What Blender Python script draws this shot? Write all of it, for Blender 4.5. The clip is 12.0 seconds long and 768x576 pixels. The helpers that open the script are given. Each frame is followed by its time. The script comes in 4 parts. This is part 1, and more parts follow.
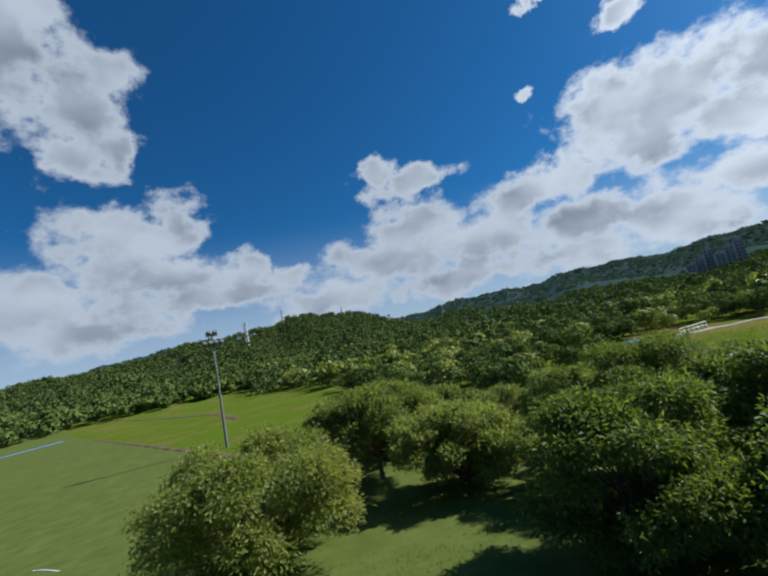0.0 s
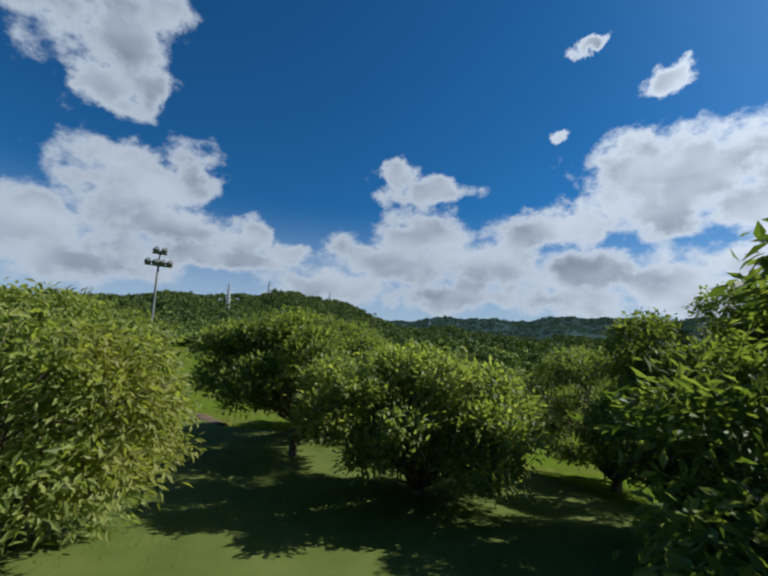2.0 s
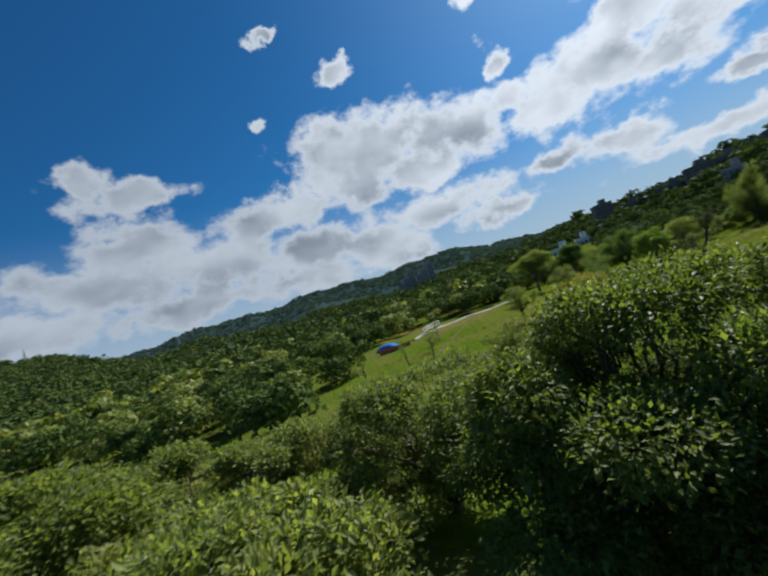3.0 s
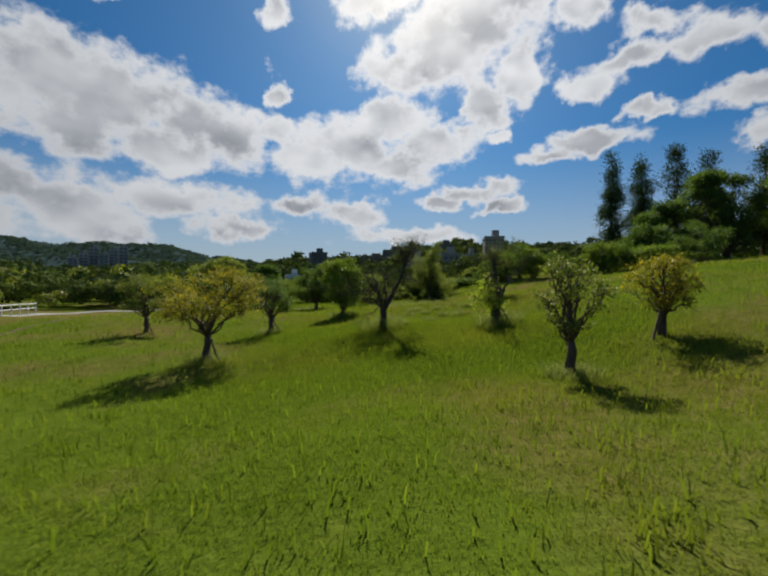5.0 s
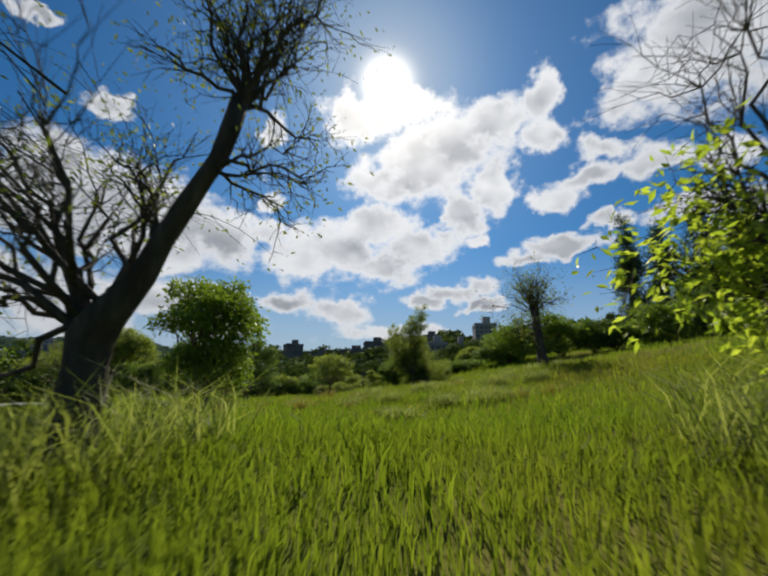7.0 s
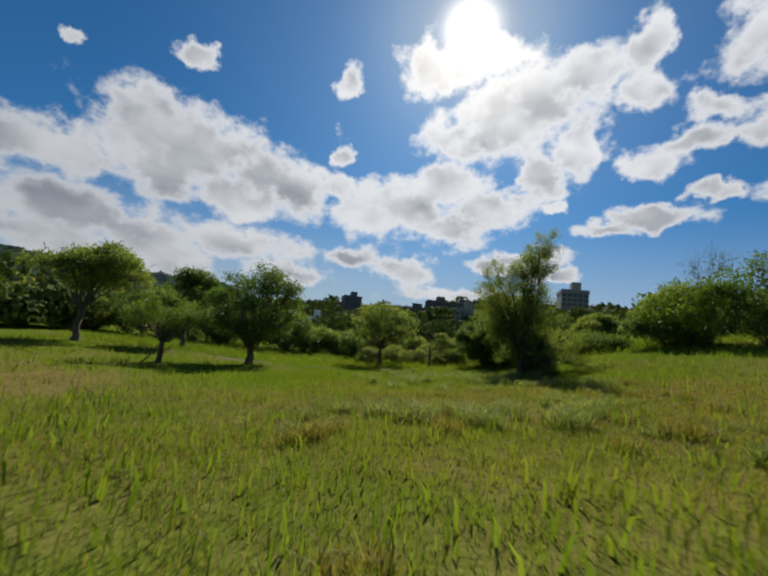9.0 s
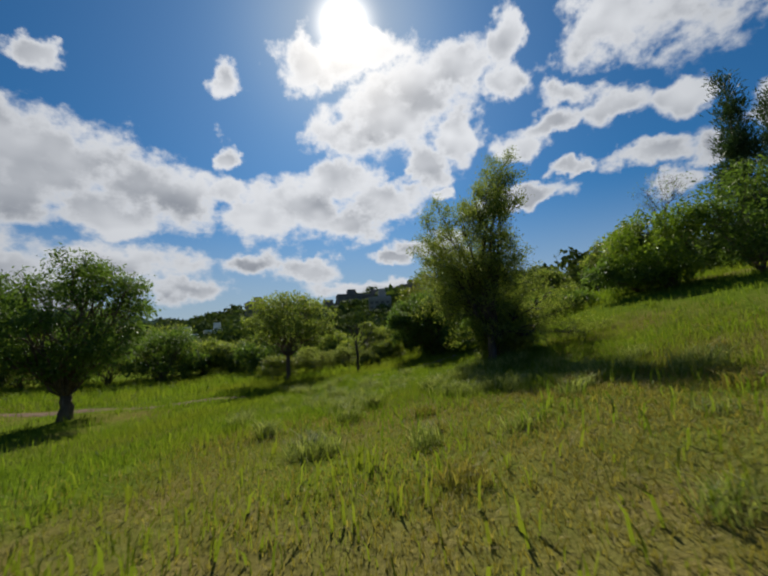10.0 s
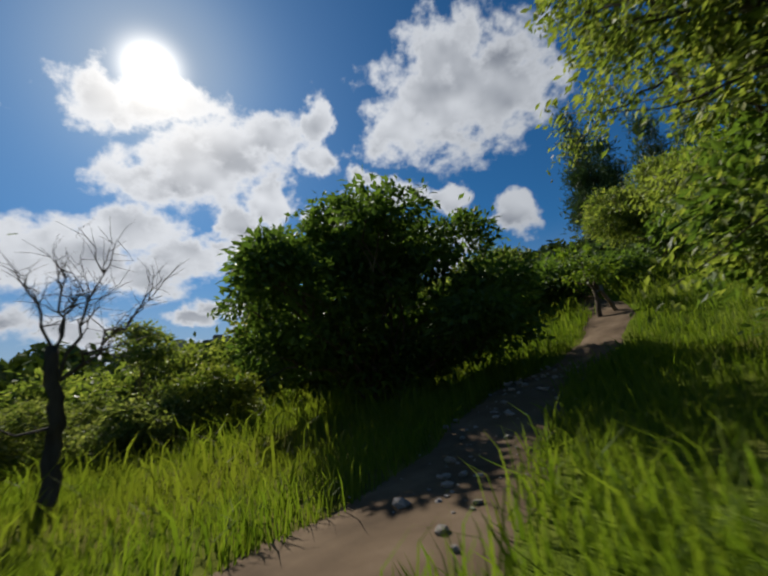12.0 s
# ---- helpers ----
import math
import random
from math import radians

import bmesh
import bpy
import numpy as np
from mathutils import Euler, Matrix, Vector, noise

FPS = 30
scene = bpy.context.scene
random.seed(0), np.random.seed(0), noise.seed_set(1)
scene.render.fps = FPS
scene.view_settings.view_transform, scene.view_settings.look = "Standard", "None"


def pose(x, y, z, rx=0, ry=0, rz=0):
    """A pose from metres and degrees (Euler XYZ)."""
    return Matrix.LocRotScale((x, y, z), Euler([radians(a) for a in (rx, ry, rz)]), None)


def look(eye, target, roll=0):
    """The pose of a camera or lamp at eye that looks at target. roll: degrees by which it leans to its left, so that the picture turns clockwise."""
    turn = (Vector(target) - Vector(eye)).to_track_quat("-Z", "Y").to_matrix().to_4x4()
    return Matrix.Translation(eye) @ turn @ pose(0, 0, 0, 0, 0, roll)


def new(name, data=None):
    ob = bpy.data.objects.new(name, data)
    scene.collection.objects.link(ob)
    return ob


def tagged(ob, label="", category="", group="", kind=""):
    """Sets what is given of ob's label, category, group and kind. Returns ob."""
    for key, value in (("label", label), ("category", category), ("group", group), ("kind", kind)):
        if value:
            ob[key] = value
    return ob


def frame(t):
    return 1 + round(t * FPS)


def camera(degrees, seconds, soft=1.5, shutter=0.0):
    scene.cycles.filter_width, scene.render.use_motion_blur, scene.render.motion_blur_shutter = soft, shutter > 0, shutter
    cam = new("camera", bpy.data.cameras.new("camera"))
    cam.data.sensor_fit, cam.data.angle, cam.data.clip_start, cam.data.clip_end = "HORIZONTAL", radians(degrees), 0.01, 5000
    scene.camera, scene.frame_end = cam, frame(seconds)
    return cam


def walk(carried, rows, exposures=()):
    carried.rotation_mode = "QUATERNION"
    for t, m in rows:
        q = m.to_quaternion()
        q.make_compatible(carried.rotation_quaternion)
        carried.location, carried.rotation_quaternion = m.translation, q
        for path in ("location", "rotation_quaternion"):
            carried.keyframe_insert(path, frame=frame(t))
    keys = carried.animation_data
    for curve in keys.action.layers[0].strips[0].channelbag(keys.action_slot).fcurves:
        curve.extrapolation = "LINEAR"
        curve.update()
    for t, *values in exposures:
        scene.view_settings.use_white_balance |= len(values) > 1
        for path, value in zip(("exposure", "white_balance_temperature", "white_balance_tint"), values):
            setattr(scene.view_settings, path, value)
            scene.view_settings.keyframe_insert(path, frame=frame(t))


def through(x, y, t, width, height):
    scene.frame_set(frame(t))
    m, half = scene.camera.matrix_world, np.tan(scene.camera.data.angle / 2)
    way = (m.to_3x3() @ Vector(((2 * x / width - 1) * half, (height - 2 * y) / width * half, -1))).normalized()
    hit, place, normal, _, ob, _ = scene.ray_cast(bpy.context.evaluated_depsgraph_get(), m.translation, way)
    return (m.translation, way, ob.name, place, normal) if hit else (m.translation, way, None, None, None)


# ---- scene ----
# ---- camera ----
cam = camera(87.0, 12.0, soft=2.3, shutter=0.1)
PATH = [
    (0.0, pose(9.04, -29.01, 6.50, 98.6, 11.6, 77.4)),
    (0.5, pose(7.17, -28.34, 6.40, 95.4, 13.2, 70.1)),
    (1.0, pose(5.35, -27.43, 5.70, 82.3, -19.2, 86.5)),
    (1.5, pose(4.10, -27.27, 4.75, 91.1, 3.6, 75.0)),
    (2.0, pose(2.83, -26.90, 4.15, 98.6, -2.3, 74.4)),
    (2.5, pose(1.30, -26.33, 4.80, 96.6, 5.1, 68.1)),
    (3.0, pose(0.05, -25.45, 5.85, 92.7, 17.9, 41.3)),
    (3.5, pose(-1.15, -23.20, 6.50, 88.3, 16.7, 26.3)),
    (3.7, pose(-1.42, -21.90, 6.45, 86.9, 13.9, 21.2)),
    (4.5, pose(-1.45, -15.90, 5.10, 89.0, 6.0, 7.5)),
    (5.3, pose(-1.12, -9.20, 2.34, 92.9, -2.2, 0.2)),
    (5.5, pose(-0.92, -7.71, 1.99, 97.1, 2.7, -0.1)),
    (6.0, pose(-0.60, -3.66, 1.65, 99.9, -0.8, -0.9)),
    (6.5, pose(-0.07, 0.00, 1.68, 101.0, -4.6, -0.5)),
    (7.0, pose(0.21, 3.71, 1.98, 103.6, -0.5, -0.4)),
    (7.5, pose(0.70, 7.11, 2.44, 101.5, -9.4, 2.0)),
    (7.7, pose(0.84, 8.42, 2.67, 98.7, -15.0, 5.0)),
    (9.3, pose(-1.55, 20.46, 2.57, 97.7, -3.1, 5.4)),
    (9.5, pose(-1.68, 21.91, 2.58, 98.2, 0.1, 0.4)),
    (10.0, pose(-1.75, 25.34, 2.56, 97.3, 2.9, -4.3)),
    (10.5, pose(-1.79, 28.78, 2.35, 96.2, 1.2, -7.8)),
    (11.0, pose(-1.70, 32.33, 2.28, 96.5, 1.5, -12.2)),
    (11.5, pose(-1.47, 36.16, 2.05, 98.0, 4.4, -16.0)),
    (12.0, pose(-0.98, 39.91, 1.82, 104.0, 6.5, -30.6)),
]
walk(cam, PATH, exposures=((0.0, 0.4, 5950, 7), (2.6, 0.4, 5950, 7), (3.5, 0.18, 6500, 8), (5.5, 0.18, 6800, 10), (7.0, 0.32, 6800, 10), (10.0, 0.18, 6700, 10), (12.0, 0.12, 6600, 10)))

# ---- sky, sun ----
SUN_AZ, SUN_EL = 0.5, 40.4          # degrees from +y towards +x, and above the horizon


def node(tree, kind, **values):
    n = tree.nodes.new(kind)
    for key, value in values.items():
        if key == "op":
            n.operation = value
        elif key == "ins":
            for i, v in value.items():
                n.inputs[i].default_value = v
    return n


world = bpy.data.worlds.new("sky")
scene.world = world
world.use_nodes = True
wt = world.node_tree
wt.nodes.clear()
sky = wt.nodes.new("ShaderNodeTexSky")
sky.sky_type, sky.sun_disc = "NISHITA", False
sky.sun_elevation, sky.sun_rotation = radians(SUN_EL), radians(SUN_AZ)
sky.altitude, sky.air_density, sky.dust_density, sky.ozone_density = 50, 1.0, 0.35, 2.5


def wmath(op, a, b=None, c=None):
    n = wt.nodes.new("ShaderNodeMath")
    n.operation = op
    for i, v in enumerate((a, b, c)):
        if v is None:
            continue
        if isinstance(v, (int, float)):
            n.inputs[i].default_value = v
        else:
            wt.links.new(v, n.inputs[i])
    return n.outputs[0]


def wramp(value, lo, hi, out_lo=0.0, out_hi=1.0):
    n = wt.nodes.new("ShaderNodeMapRange")
    n.interpolation_type = "SMOOTHSTEP"
    wt.links.new(value, n.inputs[0])
    for i, v in enumerate((lo, hi, out_lo, out_hi)):
        n.inputs[i + 1].default_value = v
    return n.outputs[0]


def wmix(fac, a, b, blend="MIX"):
    n = wt.nodes.new("ShaderNodeMix")
    n.data_type, n.blend_type = "RGBA", blend
    for i, v in ((0, fac), (6, a), (7, b)):
        if isinstance(v, (int, float)):
            n.inputs[i].default_value = v
        elif isinstance(v, tuple):
            n.inputs[i].default_value = v
        else:
            wt.links.new(v, n.inputs[i])
    return n.outputs[2]


coord = wt.nodes.new("ShaderNodeTexCoord")
split = wt.nodes.new("ShaderNodeSeparateXYZ")
wt.links.new(coord.outputs["Generated"], split.inputs[0])
azimuth = wmath("MULTIPLY", wmath("ARCTAN2", split.outputs[0], split.outputs[1]), 57.29578)
height = wmath("MULTIPLY", wmath("ARCSINE", split.outputs[2]), 57.29578)
dome = wt.nodes.new("ShaderNodeCombineXYZ")
wt.links.new(azimuth, dome.inputs[0])
wt.links.new(height, dome.inputs[1])
swirl = wt.nodes.new("ShaderNodeTexNoise")
swirl.inputs["Scale"].default_value, swirl.inputs["Detail"].default_value, swirl.inputs["Roughness"].default_value = 0.17, 5, 0.6
wt.links.new(dome.outputs[0], swirl.inputs["Vector"])
centred = wt.nodes.new("ShaderNodeVectorMath")
centred.operation = "SUBTRACT"
wt.links.new(swirl.outputs["Color"], centred.inputs[0])
centred.inputs[1].default_value = (0.5, 0.5, 0.5)
swell = wt.nodes.new("ShaderNodeVectorMath")
swell.operation = "MULTIPLY_ADD"
wt.links.new(centred.outputs[0], swell.inputs[0])
swell.inputs[1].default_value = (8, 6, 0)
wt.links.new(dome.outputs[0], swell.inputs[2])
billows = []


def cloud(*blobs):
    """A bank of cloud: (azimuth, elevation, half width, half height) of its billows, in degrees."""
    for az, el, ra, re in blobs:
        sub = wt.nodes.new("ShaderNodeVectorMath")
        sub.operation = "SUBTRACT"
        wt.links.new(swell.outputs[0], sub.inputs[0])
        sub.inputs[1].default_value = (az, el, 0)
        mul = wt.nodes.new("ShaderNodeVectorMath")
        mul.operation = "MULTIPLY"
        wt.links.new(sub.outputs[0], mul.inputs[0])
        mul.inputs[1].default_value = (1 / ra, 1 / re, 0)
        size = wt.nodes.new("ShaderNodeVectorMath")
        size.operation = "LENGTH"
        wt.links.new(mul.outputs[0], size.inputs[0])
        billows.append(size.outputs["Value"])


cloud((-111, 34, 5, 6), (-108, 37, 4, 3), (-112, 28, 4, 3), (-108, 29, 3, 3), (-108, 19, 8, 4), (-102, 21, 4, 4), (-110, 15, 6, 4))
cloud((-102, 14, 9, 3), (-94, 14, 3, 3), (-89, 13, 4, 2), (-97, 11, 12, 2), (-118, 38, 6, 8), (-118, 12, 6, 4))
cloud((-73, 24, 3, 2), (-69, 22, 7, 2), (-69, 16, 7, 4), (-74, 12, 11, 4), (-60, 12, 9, 4), (-54, 16, 7, 3), (-48, 17, 4, 3), (-48, 10, 9, 4))
cloud((-42, 23, 6, 4), (-35, 22, 6, 4), (-40, 17, 6, 3), (-27, 20, 5, 5), (-32, 17, 5, 3), (-38, 8, 6, 3), (-33, 11, 2, 2))
cloud((-38, 31, 2.5, 1.5), (-50, 28, 1.5, 1), (-46, 37, 2, 0.8))
cloud((-42, 21, 6, 5), (-36, 20, 5, 5), (-28, 20, 7, 4), (-30, 16, 7, 2), (-22, 19, 5, 4), (-17, 25, 1.6, 2), (-17, 20, 3, 2), (-17, 33, 2.5, 2))
cloud((-12, 18, 6, 4), (-6, 19, 7, 4), (-2, 22, 7, 3), (0, 17, 6, 3.5), (6, 20, 6, 3), (13, 20, 2, 1))
cloud((-5, 36, 5, 3), (2, 37, 8, 3), (-1, 28, 5, 3), (7, 30, 9, 5), (11, 33, 8, 5), (17, 35, 6, 3), (24, 36, 3, 3), (17, 27, 4, 4), (12, 24, 3, 3), (24, 32, 4, 2))
cloud((37, 26, 4, 2), (32, 29, 4, 1.6), (29, 26, 5, 1.5), (25, 24, 4, 1.6), (44, 25, 3, 2), (40, 20, 5, 1.6), (45, 19, 2, 1.5), (42, 16, 2.5, 1.4))
cloud((20, 17, 4, 1.3), (26, 18, 5, 1.4), (31, 20, 3, 1), (11, 13, 5, 1.5), (6, 12, 4, 1.2), (-13, 11, 4, 2), (-6, 10, 5, 2), (14, 11, 3, 1.2))
cloud((-41, 9, 4, 2.5), (-29, 11, 9, 2.5), (-22, 8, 6, 1.8), (-38, 6, 6, 2), (2, 7, 9, 1.5))
cloud((46, 37, 12, 7), (54, 37, 9, 7), (38, 35, 6, 4), (47, 42, 8, 5), (53, 21, 3, 2.5))
cloud((-112, 9, 9, 3), (-84, 8, 9, 2.5), (-66, 8, 10, 2.5), (-50, 7, 8, 2.5))

near = billows[0]
for other in billows[1:]:
    n = wt.nodes.new("ShaderNodeMath")
    n.operation = "SMOOTH_MIN"
    wt.links.new(near, n.inputs[0])
    wt.links.new(other, n.inputs[1])
    n.inputs[2].default_value = 0.25
    near = n.outputs[0]


def puffs(scale, detail, rough, shift=(0, 0, 0), stretch=(1, 1.35, 1)):
    m = wt.nodes.new("ShaderNodeMapping")
    wt.links.new(dome.outputs[0], m.inputs[0])
    m.inputs["Location"].default_value = shift
    m.inputs["Scale"].default_value = stretch
    t = wt.nodes.new("ShaderNodeTexNoise")
    t.inputs["Scale"].default_value, t.inputs["Detail"].default_value, t.inputs["Roughness"].default_value = scale, detail, rough
    wt.links.new(m.outputs[0], t.inputs["Vector"])
    return t.outputs[0]


fine = puffs(0.22, 9, 0.58)
toward_sun = puffs(0.085, 3, 0.42, (0, -3.2, 0))
away = puffs(0.085, 3, 0.42)
wide = puffs(0.05, 3, 0.5, (31, 7, 0))
body = wmath("ADD", wmath("SUBTRACT", 1.12, near), wmath("MULTIPLY", wmath("SUBTRACT", fine, 0.5), 2.0))
cover = wramp(body, -0.1, 0.46)
thick = wramp(body, 0.2, 0.9)
relief = wmath("ADD", 0.55, wmath("MULTIPLY", wmath("SUBTRACT", away, toward_sun), 3.0))
relief = wmath("MINIMUM", wmath("MAXIMUM", relief, 0.0), 1.0)
bright = wmath("SUBTRACT", 1.0, wmath("MULTIPLY", thick, wmath("SUBTRACT", 1.0, relief)))
sun_dir = Vector((math.sin(radians(SUN_AZ)) * math.cos(radians(SUN_EL)), math.cos(radians(SUN_AZ)) * math.cos(radians(SUN_EL)), math.sin(radians(SUN_EL))))
dot = wt.nodes.new("ShaderNodeVectorMath")
dot.operation = "DOT_PRODUCT"
norm = wt.nodes.new("ShaderNodeVectorMath")
norm.operation = "NORMALIZE"
wt.links.new(coord.outputs["Generated"], norm.inputs[0])
wt.links.new(norm.outputs[0], dot.inputs[0])
dot.inputs[1].default_value = sun_dir
apart = wmath("MULTIPLY", wmath("ARCCOSINE", wmath("MINIMUM", dot.outputs["Value"], 0.99999)), 57.29578)
halo = wmath("POWER", wramp(apart, 0.0, 24.0, 1.0, 0.0), 3.0)
disc = wmath("POWER", wramp(apart, 0.3, 9.0, 1.0, 0.0), 5.5)
fore = wmath("POWER", wramp(apart, 8.0, 85.0, 1.0, 0.0), 1.8)
shade = wmix(bright, wmix(fore, (3.2, 3.65, 4.5, 1), (4.4, 4.9, 5.8, 1)), wmix(fore, (7.2, 7.8, 8.7, 1), (13.4, 14.0, 15.0, 1)))
lit_cloud = wmix(wmath("MULTIPLY", halo, 0.8), shade, (22.0, 21.6, 21.0, 1))
blue = wmix(1.0, sky.outputs[0], (0.55, 0.97, 1.32, 1), "MULTIPLY")
blue = wmix(wramp(apart, 9.0, 42.0), blue, wmix(1.0, blue, (0.42, 0.76, 0.84, 1), "MULTIPLY"))
veil = wmix(wmath("MULTIPLY", halo, 0.62), blue, (9.0, 9.6, 10.4, 1))
haze = wmath("MULTIPLY", wramp(height, -1.0, 20.0, 1.0, 0.0), 0.85)
veil = wmix(haze, veil, (6.8, 7.6, 8.8, 1))
heaven = wmix(cover, veil, lit_cloud)
heaven = wmix(disc, heaven, (42.0, 41.0, 39.0, 1))
back = wt.nodes.new("ShaderNodeBackground")
back.inputs[1].default_value = 0.052
wt.links.new(heaven, back.inputs[0])
out = wt.nodes.new("ShaderNodeOutputWorld")
wt.links.new(back.outputs[0], out.inputs[0])

sun = new("sun", bpy.data.lights.new("sun", "SUN"))
sun.data.energy, sun.data.angle, sun.data.color = 5.2, radians(0.6), (1.0, 0.95, 0.86)
sun.matrix_world = look(sun_dir * 100, (0, 0, 0))

# ---- materials ----


def material(name):
    m = bpy.data.materials.new(name)
    m.use_nodes = True
    t = m.node_tree
    return m, t, t.nodes["Principled BSDF"]


def ramp(t, fac, *stops):
    r = t.nodes.new("ShaderNodeValToRGB")
    e = r.color_ramp.elements
    while len(e) < len(stops):
        e.new(0.5)
    for el, (p, c) in zip(e, stops):
        el.position, el.color = p, (*c, 1)
    t.links.new(fac, r.inputs[0])
    return r.outputs[0]


def noisy(t, scale, detail=4, rough=0.55, coords="Object", stretch=(1, 1, 1)):
    co = t.nodes.new("ShaderNodeTexCoord")
    mp = t.nodes.new("ShaderNodeMapping")
    mp.inputs["Scale"].default_value = stretch
    t.links.new(co.outputs[coords], mp.inputs[0])
    n = t.nodes.new("ShaderNodeTexNoise")
    n.inputs["Scale"].default_value, n.inputs["Detail"].default_value, n.inputs["Roughness"].default_value = scale, detail, rough
    t.links.new(mp.outputs[0], n.inputs["Vector"])
    return n.outputs[0]


def mixed(t, fac, a, b, blend="MIX"):
    n = t.nodes.new("ShaderNodeMix")
    n.data_type, n.blend_type = "RGBA", blend
    for i, v in ((0, fac), (6, a), (7, b)):
        if isinstance(v, (int, float)):
            n.inputs[i].default_value = v
        elif isinstance(v, tuple):
            n.inputs[i].default_value = (*v, 1)
        else:
            t.links.new(v, n.inputs[i])
    return n.outputs[2]


def leafy(name, dark, mid, light, patch, rough=0.5, through=0.35, patch_scale=0.5, gloss=0.22):
    """Leaves: tint from leaf to leaf and from bough to bough, with light coming through."""
    m, t, b = material(name)
    geo = t.nodes.new("ShaderNodeNewGeometry")
    tint = ramp(t, geo.outputs["Random Per Island"], (0.0, dark), (0.5, mid), (1.0, light))
    bough = t.nodes.new("ShaderNodeMapRange")
    t.links.new(noisy(t, patch_scale, 3), bough.inputs[0])
    bough.inputs[1].default_value, bough.inputs[2].default_value = 0.48, 0.68
    col = mixed(t, bough.outputs[0], tint, patch)
    t.links.new(col, b.inputs["Base Color"])
    b.inputs["Roughness"].default_value = rough
    b.inputs["Specular IOR Level"].default_value = gloss
    tr = t.nodes.new("ShaderNodeBsdfTranslucent")
    t.links.new(mixed(t, 1.0, col, (1.42, 1.5, 0.6), "MULTIPLY"), tr.inputs[0])
    mx = t.nodes.new("ShaderNodeMixShader")
    mx.inputs[0].default_value = through
    t.links.new(b.outputs[0], mx.inputs[1])
    t.links.new(tr.outputs[0], mx.inputs[2])
    t.links.new(mx.outputs[0], t.nodes["Material Output"].inputs[0])
    return m


def rough_stuff(name, scale, stops, rough=0.9, bump=0.3, stretch=(1, 1, 1), big=None):
    m, t, b = material(name)
    n = noisy(t, scale, 6, 0.6, stretch=stretch)
    col = ramp(t, n, *stops)
    if big:
        col = mixed(t, noisy(t, big[0], 3), col, big[1], "MULTIPLY")
    t.links.new(col, b.inputs["Base Color"])
    b.inputs["Roughness"].default_value = rough
    b.inputs["Specular IOR Level"].default_value = 0.5 if rough < 0.7 else 0.08
    bp = t.nodes.new("ShaderNodeBump")
    bp.inputs["Strength"].default_value = bump
    t.links.new(n, bp.inputs["Height"])
    t.links.new(bp.outputs[0], b.inputs["Normal"])
    return m


M_MANGO = leafy("broad_leaves", (0.064, 0.094, 0.027), (0.142, 0.186, 0.050), (0.27, 0.290, 0.095), (0.200, 0.236, 0.066), through=0.5)
M_OLIVE = leafy("olive_leaves", (0.080, 0.116, 0.025), (0.172, 0.218, 0.047), (0.30, 0.32, 0.08), (0.275, 0.262, 0.060), through=0.3)
M_FRESH = leafy("fresh_leaves", (0.098, 0.134, 0.038), (0.205, 0.245, 0.070), (0.310, 0.328, 0.112), (0.255, 0.262, 0.077), through=0.5)
M_YELLOWISH = leafy("yellow_green_leaves", (0.098, 0.136, 0.034), (0.202, 0.240, 0.062), (0.310, 0.322, 0.100), (0.255, 0.255, 0.068), through=0.5)
M_GLOSSY = leafy("glossy_leaves", (0.050, 0.082, 0.018), (0.112, 0.156, 0.034), (0.225, 0.255, 0.072), (0.170, 0.200, 0.045), rough=0.5, through=0.42, gloss=0.13)
M_DARK = leafy("dark_leaves", (0.042, 0.076, 0.022), (0.078, 0.128, 0.032), (0.125, 0.185, 0.05), (0.094, 0.150, 0.036), through=0.46)
M_LIME = leafy("bright_leaves", (0.080, 0.135, 0.018), (0.138, 0.21, 0.030), (0.225, 0.295, 0.05), (0.175, 0.225, 0.038), through=0.38)
M_SHOOT = leafy("young_leaves", (0.15, 0.21, 0.03), (0.25, 0.32, 0.05), (0.37, 0.42, 0.09), (0.29, 0.35, 0.06), through=0.6)
M_GOLD = leafy("yellowing_leaves", (0.128, 0.149, 0.024), (0.227, 0.203, 0.030), (0.397, 0.311, 0.036), (0.128, 0.176, 0.030), through=0.45)
M_NEEDLE = leafy("needle_leaves", (0.026, 0.049, 0.022), (0.045, 0.078, 0.032), (0.071, 0.108, 0.043), (0.043, 0.081, 0.036), through=0.2)
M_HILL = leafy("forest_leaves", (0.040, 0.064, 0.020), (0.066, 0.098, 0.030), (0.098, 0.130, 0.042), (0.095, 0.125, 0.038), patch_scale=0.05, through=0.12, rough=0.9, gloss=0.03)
# leaf green shifted to blue: distance haze painted into the base colour
M_HAZED_RIDGE = leafy("hazed_ridge_leaves", (0.036, 0.062, 0.070), (0.054, 0.086, 0.094), (0.076, 0.112, 0.112), (0.066, 0.100, 0.104), patch_scale=0.02, through=0.3, rough=0.95, gloss=0.0)
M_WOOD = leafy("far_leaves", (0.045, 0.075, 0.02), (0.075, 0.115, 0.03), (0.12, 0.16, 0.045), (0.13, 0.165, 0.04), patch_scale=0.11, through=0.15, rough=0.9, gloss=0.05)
M_GRASS = leafy("grass_blades", (0.068, 0.112, 0.014), (0.098, 0.145, 0.018), (0.150, 0.186, 0.031), (0.132, 0.152, 0.026), rough=0.6, through=0.58, patch_scale=0.22, gloss=0.1)
M_DRY = leafy("dry_grass", (0.12, 0.105, 0.028), (0.20, 0.165, 0.05), (0.31, 0.255, 0.095), (0.12, 0.135, 0.03), rough=0.6, through=0.4, gloss=0.1)
